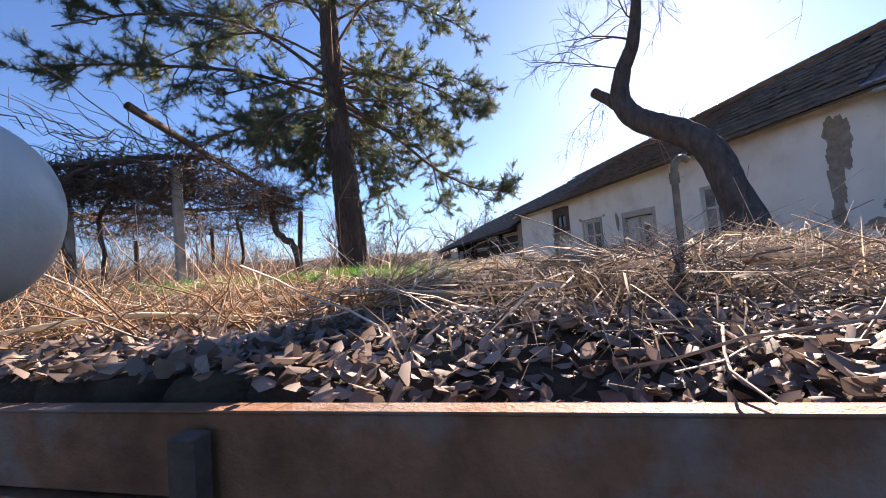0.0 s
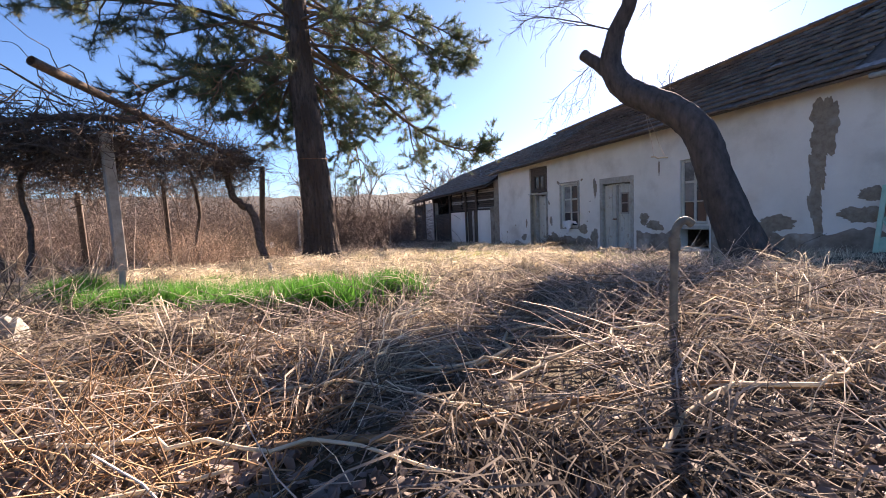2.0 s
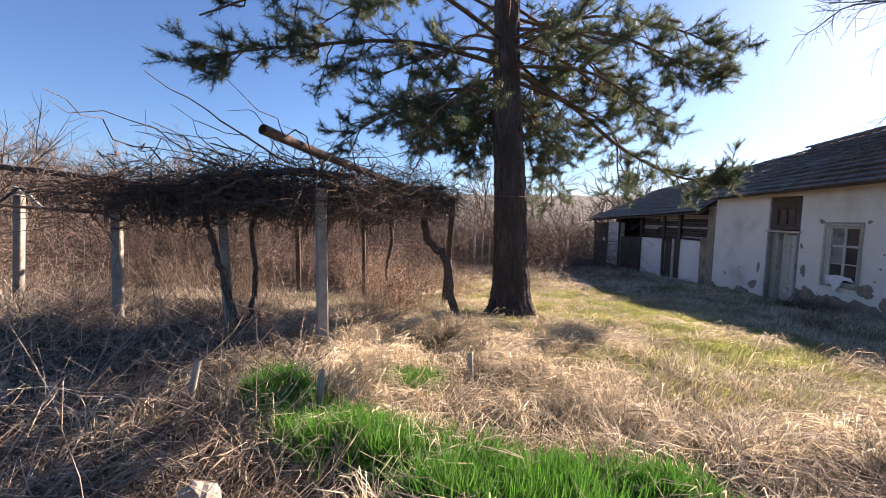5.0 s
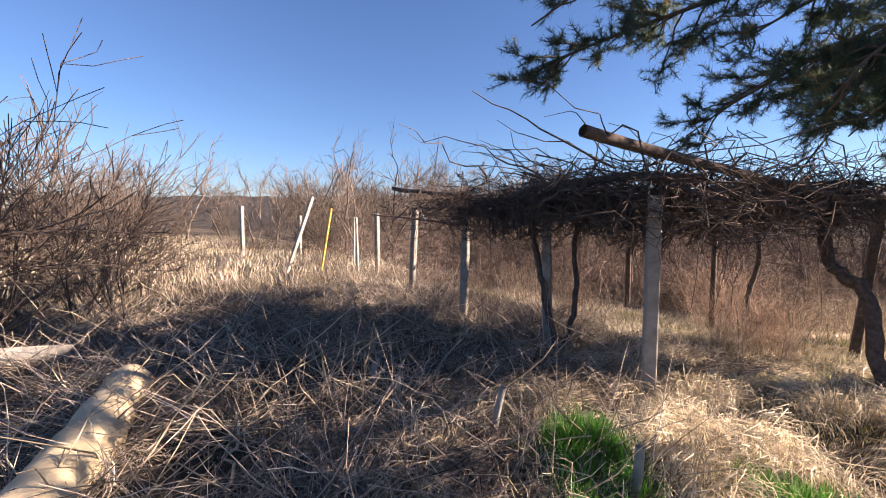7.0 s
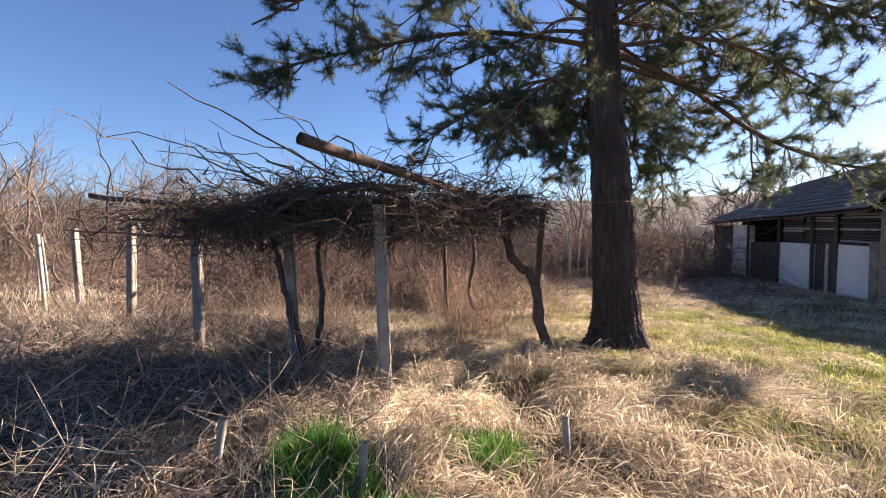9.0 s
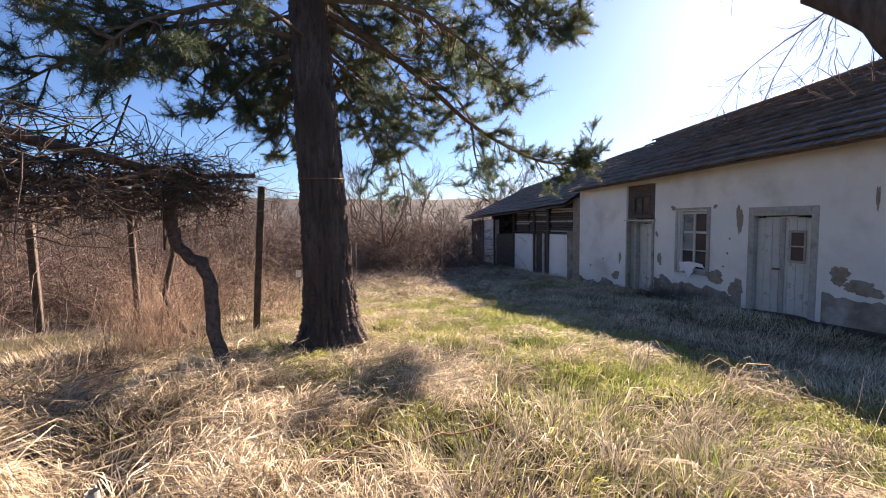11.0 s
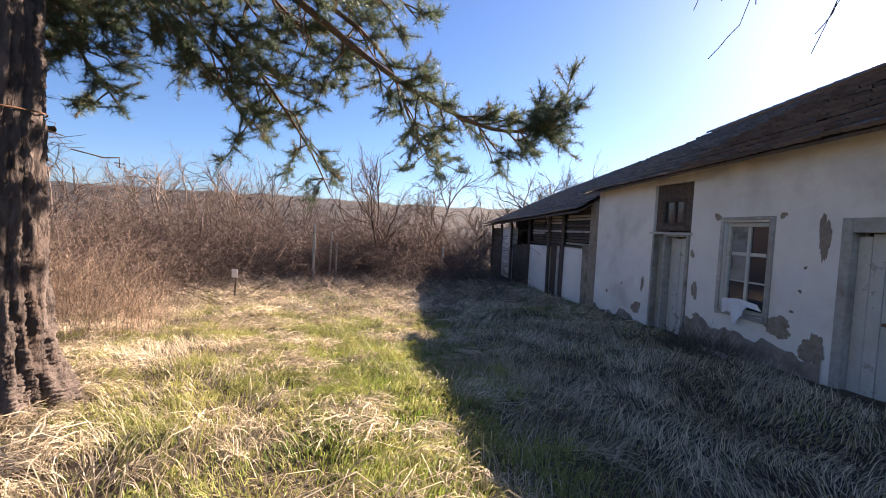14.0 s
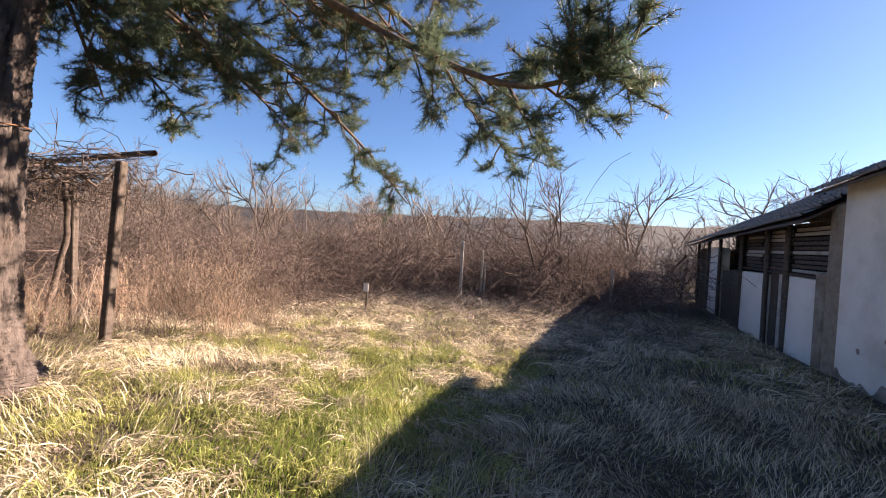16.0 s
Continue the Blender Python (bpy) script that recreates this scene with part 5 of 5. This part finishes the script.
add_blades("green_patch", 12000, (-5, 0.2, 6.8, 12.2), lambda x, y: np.clip(0.3 + 0.9 * lumps(x, y, 0.8, 4), 0.0, 1), (0.03, 0.09), (0.004, 0.008), (0.2, 0.8), M_GRASS, "mossy green grass under the pergola")


def clumpy(x, y):
    return np.clip(0.22 + 1.3 * lumps(x, y, 2.3, 3), 0.02, 1) * bank_in(x, y) * off_house(x, y)


tufts("straw_tufts", 560, 34, (-3.0, 4.8, 0.9, 4.6), clumpy, (0.2, 0.5), (0.004, 0.008), (0.03, 0.17), 0.06, M_DULLSTRAW, "clumps of grey-brown collapsed grass on the bank")
tufts("straw_tufts", 760, 40, (-3.0, 4.6, 1.6, 8.6), lambda x, y: clumpy(x, y) * (0.08 + 0.92 * smoothstep(3.6, 5.2, y)) * (1 - 0.92 * smoothstep(0.9, 2.0, x - 0.2 * (y - 6)) * smoothstep(5, 6, y)), (0.22, 0.55), (0.003, 0.007), (0.05, 0.28), 0.06, M_STRAW, "clumps of bleached arching dry grass")
tufts("straw_tufts", 600, 40, (-2.5, 7.5, 8.0, 16), lambda x, y: smoothstep(5.8, 4.6, x + 0.12 * (y - 9)) * np.clip(0.3 + 1.1 * lumps(x, y, 1.9, 6), 0.02, 1) * off_house(x, y), (0.15, 0.38), (0.004, 0.008), (0.02, 0.11), 0.06, M_STRAW, "clumps of bleached dry grass in the lawn")
tufts("green_tufts", 560, 40, (-1.5, 8.6, 4.8, 16), lambda x, y: lawn_w(x, y) ** 1.5 * smoothstep(6.0, 5.0, x + 0.12 * (y - 9)), (0.08, 0.20), (0.004, 0.008), (0.03, 0.12), 0.07, M_GRASS, "uneven tufts of green winter grass")
tufts("straw_tufts", 400, 40, (-9.5, -1.8, 1.0, 9.5), lambda x, y: np.clip(0.3 + 1.1 * lumps(x, y, 1.7, 2), 0.02, 1), (0.25, 0.7), (0.004, 0.008), (0.04, 0.2), 0.08, M_DULLSTRAW, "clumps of grey collapsed weeds by the pergola")
tufts("straw_tufts", 480, 30, (-10, 8, 15.5, 24.5), lambda x, y: np.clip(0.35 + 1.0 * lumps(x, y, 1.1, 2), 0.02, 1) * off_house(x, y), (0.25, 0.6), (0.007, 0.012), (0.04, 0.18), 0.10, M_STRAW, "clumps of pale grass toward the thicket")


def strip_w(x, y):
    """The bed of green shoots: a bent strip."""
    c = np.interp(x, [-2.3, -1.7, -1.0, 0.0, 1.2], [5.3, 4.75, 4.25, 4.0, 3.85])
    clump = np.clip(0.4 + 1.5 * lumps(x, y, 3.2, 6), 0.02, 1)
    return np.exp(-((y - c) / 0.30) ** 4) * clump * smoothstep(1.3, 0.7, x) * smoothstep(-2.35, -2.0, x)


x, y = sample(22000, -2.4, 1.3, 3.2, 6.0, strip_w)
n = len(x)
blades("green_shoots", x, y, RNG.uniform(0.14, 0.36, n), RNG.uniform(0.006, 0.012, n), RNG.uniform(0, 2 * np.pi, n), RNG.uniform(0.1, 0.8, n), RNG.normal(0, .4, n), M_WHEAT, "bed of lush green young shoots")
x, y = sample(1800, -1.3, -0.5, 5.3, 5.9, lambda x, y: np.exp(-((x + .9) / .22) ** 2 - ((y - 5.6) / .16) ** 2))
n = len(x)
blades("green_shoots", x, y, RNG.uniform(0.10, 0.24, n), RNG.uniform(0.005, 0.009, n), RNG.uniform(0, 2 * np.pi, n), RNG.uniform(0.1, 0.8, n), RNG.normal(0, .4, n), M_WHEAT, "small tuft of lush green shoots")
for cx, cy, r in ((2.3, 14.9, .35), (1.2, 11.2, .25), (3.2, 12.0, .3), (0.6, 13.0, .3), (2.0, 9.4, .25), (-0.3, 15.8, .3)):
    x, y = sample(500, cx - 2 * r, cx + 2 * r, cy - 2 * r, cy + 2 * r, lambda x, y: np.exp(-((x - cx) / r) ** 2 - ((y - cy) / r) ** 2))
    blades("grass_tussock", x, y, RNG.uniform(0.1, 0.26, 500), RNG.uniform(0.004, 0.008, 500), RNG.uniform(0, 2 * np.pi, 500), RNG.uniform(0.2, 0.8, 500), RNG.normal(0, .4, 500), M_GRASS, "dark green grass tussock in the lawn")


def stems(name, n, rect, weight, ln, r, tilt, material, label, lift=0.01, segs=5, amp=0.06):
    """Dead stems lying or standing about, as thin three-sided tubes in one mesh."""
    x, y = sample(n, *rect, weight)
    az, L = RNG.uniform(0, 2 * np.pi, n), RNG.uniform(*ln, n)
    el = np.radians(RNG.uniform(*tilt, n))
    p0 = np.stack([x, y, ground_z(x, y) + lift + RNG.uniform(0, .03, n)], -1)
    d = np.stack([np.cos(az) * np.cos(el), np.sin(az) * np.cos(el), np.sin(el)], -1)
    t = np.linspace(0, 1, segs)
    w = np.cumsum(RNG.normal(0, amp / math.sqrt(segs), (n, segs, 3)), 1) * L[:, None, None]
    w -= w[:, :1]
    P = p0[:, None] + d[:, None] * (L[:, None] * t[None])[..., None] + w
    gz = ground_z(P[..., 0], P[..., 1])
    P[..., 2] = np.maximum(P[..., 2], gz + lift * 0.5)
    R = RNG.uniform(*r, n)[:, None] * np.linspace(1, 0.5, segs)[None]
    s1 = np.stack([-np.sin(az), np.cos(az), np.zeros(n)], -1)
    s2 = np.cross(d, s1)
    ang = np.array([0, 2.094, 4.189])
    ring = np.cos(ang)[None, :, None] * s1[:, None] + np.sin(ang)[None, :, None] * s2[:, None]
    V = P[:, :, None] + R[..., None, None] * ring[:, None]
    i, j = np.meshgrid(np.arange(segs - 1), np.arange(3), indexing="ij")
    q = np.stack([i * 3 + j, (i + 1) * 3 + j, (i + 1) * 3 + (j + 1) % 3, i * 3 + (j + 1) % 3], -1).reshape(-1, 4)
    F = (np.arange(n)[:, None, None] * segs * 3 + q[None]).reshape(-1, 4)
    return tagged(raw_mesh(name, V.reshape(-1, 3), F, material), label, "dead stems", kind="stuff")


near_bank = lambda x, y: bank_in(x, y) * np.clip(0.55 + 0.45 * lumps(x, y, 1.2, 8), 0.1, 1)
stems("dead_stems", 4800, (-3.5, 5.2, 0.2, 4.6), near_bank, (0.15, 0.75), (0.0018, 0.005), (-5, 28), M_STEM, "litter of dead grey-brown stems on the bank")
stems("pale_stalks", 700, (-9, -1.8, 1.5, 7.5), lambda x, y: np.clip(0.4 + 1.0 * lumps(x, y, 1.0, 5), 0.02, 1), (0.3, 1.1), (0.004, 0.008), (-5, 50), M_STRAW, "pale snapped stalks over the dead weeds", amp=0.12)
stems("dead_stems", 5000, (-9, -1.6, 0.5, 8.5), lambda x, y: np.clip(0.6 + 0.4 * lumps(x, y, 1.2, 8), 0.1, 1), (0.2, 0.9), (0.003, 0.007), (-5, 45), M_STEM, "tangled dead stems on the ground by the pergola")
stems("standing_stems", 900, (-12, -1.6, 3.0, 12), lambda x, y: np.clip(0.4 + 0.6 * lumps(x, y, 0.9, 3), 0.05, 1), (0.3, 1.1), (0.002, 0.005), (50, 88), M_STEM, "upright dead weed stalks by the pergola")
stems("standing_stems", 240, (-2.5, 5.0, 0.8, 6.4), near_bank, (0.2, 0.5), (0.0015, 0.003), (45, 85), M_STEM, "upright dead weed stalks on the bank")
stems("dead_stems", 2400, (-4, 6.4, 18.5, 23.5), lambda x, y: np.ones_like(x), (0.2, 0.9), (0.005, 0.011), (-5, 40), M_STEM, "long heap of cut brushwood at the thicket edge", amp=0.12)
stems("mound_stems", 900, (1.8, 4.6, 2.1, 3.6), lambda x, y: np.ones_like(x), (0.15, 0.45), (0.0015, 0.004), (0, 50), M_STEM, "twiggy dead weeds over the mound", amp=0.14)
stems("weed_heap", 500, (7.9, 8.75, 12.9, 14.1), lambda x, y: np.ones_like(x), (0.15, 0.5), (0.003, 0.006), (15, 80), M_TWIG, "dark heap of dead weeds under the broken window", amp=0.14)
stems("rusty_plants", 800, (-1.5, 0.35, 1.2, 2.3), lambda x, y: np.ones_like(x), (0.15, 0.45), (0.0015, 0.004), (-5, 60), M_RUSTWEED, "collapsed rusty brown plants on the bank", amp=0.14)

# single long branched canes lying across the bank
CANES = [((0.2, 1.55), (3.2, 1.0), .011), ((1.0, 1.9), (2.1, 2.6), .010), ((0.9, 1.45), (2.2, 1.95), .009), ((-1.6, 2.0), (1.2, 1.5), .008), ((-1.4, 1.2), (0.1, 1.45), .010), ((1.3, 1.1), (3.4, 1.5), .008),
         ((0.4, 2.3), (1.6, 1.6), .007), ((-0.6, 1.9), (0.7, 1.2), .007), ((-1.9, 2.7), (0.3, 2.2), .008), ((1.6, 2.2), (3.6, 2.0), .008), ((0.1, 2.9), (1.7, 2.4), .007), ((2.2, 1.3), (3.8, 0.7), .009),
         ((-4.4, 3.6), (-6.2, 3.1), .013), ((-5.2, 3.3), (-6.6, 3.5), .012), ((-3.2, 2.9), (-4.9, 3.3), .010), ((-3.0, 3.6), (-4.4, 2.9), .009), ((-5.6, 3.6), (-7.0, 2.6), .012), ((-2.2, 2.9), (-3.4, 3.9), .008),
         ((0.6, 6.2), (2.0, 6.9), .008), ((-0.8, 6.0), (0.5, 6.4), .007)]
for k in range(26):
    a = np.array([RNG.uniform(-1.2, 4.2), RNG.uniform(1.5, 3.4)])
    az, ln = RNG.normal(-0.3, 0.7) + math.pi * (k % 2), RNG.uniform(0.6, 1.7)
    CANES.append((tuple(a), (a[0] + math.cos(az) * ln, max(a[1] + math.sin(az) * ln, 1.25)), RNG.uniform(.004, .008)))
for k, (a, b, r) in enumerate(CANES):
    r *= 1.25
    n = 16
    line = wander((*a, 0), (*b, 0), n, 0.16)
    line[:, 2] = ground_z(line[:, 0], line[:, 1]) + 0.05 + 0.07 * np.sin(np.linspace(0.2, 2.9, n)) * RNG.uniform(.3, 1.2)
    v, f = tube_arrays(line, np.linspace(r, r * 0.5, n), 6, 0.05)
    tagged(raw_mesh("fallen_cane", v, f, M_STRAW if k % 3 else M_RUSTWEED, smooth=True), "long dry pale cane lying across the weeds", "cane", "fallen canes")
for x, y, h, l in ((-4.1, 4.5, .28, 4), (-3.55, 4.45, .3, -5), (-2.65, 4.75, .45, 14), (-0.3, 5.9, .3, -3), (-1.55, 4.9, .35, 3)):
    st = tagged(new("cut_stub"), "pale cut stub standing in the weeds", "stub", "cut stubs")
    z = float(ground_z(x, y))
    v, f = tube_arrays([(x, y, z - .05), (x + math.sin(radians(l)) * h * .5, y, z + h * .5), (x + math.sin(radians(l)) * h, y, z + h)], [.032, .03, .028], 9, .06)
    raw_mesh("shaft", v, f, M_GREYWOOD, st)

# leaf litter: each leaf a small cupped and folded blade
def leaves(name, n, rect, weight, size, label, up=0.5):
    x, y = sample(n, *rect, weight)
    s, az = RNG.uniform(*size, n), RNG.uniform(0, 2 * np.pi, n)
    a = np.stack([np.cos(az), np.sin(az), RNG.normal(0, up, n)], -1)
    a /= np.linalg.norm(a, axis=1)[:, None]
    b = np.cross(a, np.stack([RNG.normal(0, .5, n), RNG.normal(0, .5, n), np.ones(n)], -1))
    b /= np.linalg.norm(b, axis=1)[:, None]
    c3 = np.cross(a, b)
    c = np.stack([x, y, ground_z(x, y) + 0.012 + RNG.uniform(0, .03, n)], -1)
    pts = [(-.5, 0, 0), (-.18, .3, .14), (.22, .27, .16), (.55, 0, .02), (.22, -.27, .12), (-.18, -.3, .16), (0, 0, 0)]
    v = np.stack([c + s[:, None] * (p * a + q * b + w * c3) for p, q, w in pts], 1)
    k = np.arange(n)[:, None] * 7
    f = np.concatenate([k + [i, (i + 1) % 6, 6] for i in range(6)], 1).reshape(-1, 3)
    return tagged(raw_mesh(name, v.reshape(-1, 3), f, M_LEAF), label, "leaves", kind="stuff")


leaves("leaf_litter", 6500, (-1.8, 2.6, -0.2, 2.6), lambda x, y: above_step(x, y) * np.exp(-((y + .4 * x - .9) / .8) ** 2), (0.02, 0.07), "curled grey-brown dead leaves on the bank")
leaves("leaf_litter", 3500, (-7, 5, 1.0, 12), lambda x, y: above_step(x, y) * np.clip(0.5 + 0.5 * lumps(x, y, 1.0, 3), 0.1, 1), (0.025, 0.06), "scattered curled dead leaves in the grass")
leaves("rusty_leaves", 420, (-1.4, 0.3, 1.0, 2.3), lambda x, y: np.ones_like(x), (0.05, 0.12), "drooping rusty dry leaves on the bank", 1.3)

# ---- roof tiles, piece by piece ----


def tile_arrays(w=0.235, l=0.40):
    """One interlocking clay tile: a shallow double trough with a raised, flatter lower lip."""
    xs = np.array([-.5, -.36, -.18, 0, .18, .36, .5]) * w
    zs = np.array([0.012, 0.0, 0.002, 0.012, 0.002, 0.0, 0.012])
    rows = [np.stack([xs, xs * 0 + l, zs], -1), np.stack([xs, xs * 0 + 0.06, zs + 0.004], -1), np.stack([xs, xs * 0, zs + 0.052], -1), np.stack([xs, xs * 0 + 0.006, zs - 0.012], -1)]
    v = np.concatenate(rows)
    n = len(xs)
    k = np.arange(n - 1)
    f = np.concatenate([np.stack([r * n + k, (r + 1) * n + k, (r + 1) * n + k + 1, r * n + k + 1], -1) for r in range(3)])
    return v, f


TV, TF = tile_arrays()
tile_me = bpy.data.meshes.new("roof_tile")
tile_me.from_pydata(TV.tolist(), [], TF.tolist())
tile_me.materials.append(M_TILE)


def lay(u_range, slope_z, rows, y0, y1, skip, single, parent, lift=0.045):
    """Tiles in rows up a slope; those in the stretch single=(a, b) are pieces of their own, the rest one mesh."""
    rest = []
    for r in range(rows):
        t = r / rows
        for k, u in enumerate(np.arange(*u_range, 0.232)):
            uu = u + RNG.normal(0, .006) + 0.012 * (r % 2)
            y = y0 + (y1 - y0) * t
            if skip(uu, r):
                continue
            z, zu = slope_z(uu, y), slope_z(uu, y - 0.3)
            pitch = math.degrees(math.atan2(zu - z, 0.3))
            m = pose(uu, y, z + lift + RNG.normal(0, .004) + 0.02 * float(lumps(uu, r, .7, 2)), (pitch - 3.5) + RNG.normal(0, .6), RNG.normal(0, .7), 180 + RNG.normal(0, 1.4))
            if single[0] < u < single[1]:
                ob = new("tile", tile_me)
                ob.parent = parent
                ob.matrix_basis = m
            else:
                a = np.array(m)
                rest.append((TV @ a[:3, :3].T + a[:3, 3], TF))
    v, f = join(rest)
    tagged(raw_mesh("tile_field", v, f, M_TILE, parent), kind="stuff")


def main_z(u, y):
    return eave_z(u) + (ridge_z(u) - eave_z(u)) * (EAVE_OUT - y) / (EAVE_OUT - RIDGE_IN)


lay((U0 - 0.2, UR), main_z, 12, EAVE_OUT + 0.06, RIDGE_IN + 0.2, lambda u, r: (-7.9 < u < -6.9 and 1 <= r <= 4) or RNG.random() < 0.006, (-3.2, 2.5), roof)
lay((UR + 0.1, US + 0.3), lambda u, y: float(lean_z(u, y)), 14, 0.54, -3.45, lambda u, r: RNG.random() < 0.015, (90, 91), lean_roof, 0.10)
# ridge caps
pieces = []
for u in np.arange(U0, UR, 0.36):
    t = np.linspace(0, np.pi, 7)
    ring0 = np.stack([t * 0 + u, RIDGE_IN + 0.12 * np.cos(t), ridge_z(u) + 0.03 + 0.10 * np.sin(t)], -1)
    ring1 = ring0 + [0.38, 0, ridge_z(u + .38) - ridge_z(u) + 0.012]
    k = np.arange(6)
    pieces.append((np.concatenate([ring0, ring1]), np.stack([k, k + 1, k + 8, k + 7], -1)))
v, f = join(pieces)
tagged(raw_mesh("ridge_tiles", v, f, M_TILE, roof), kind="stuff")
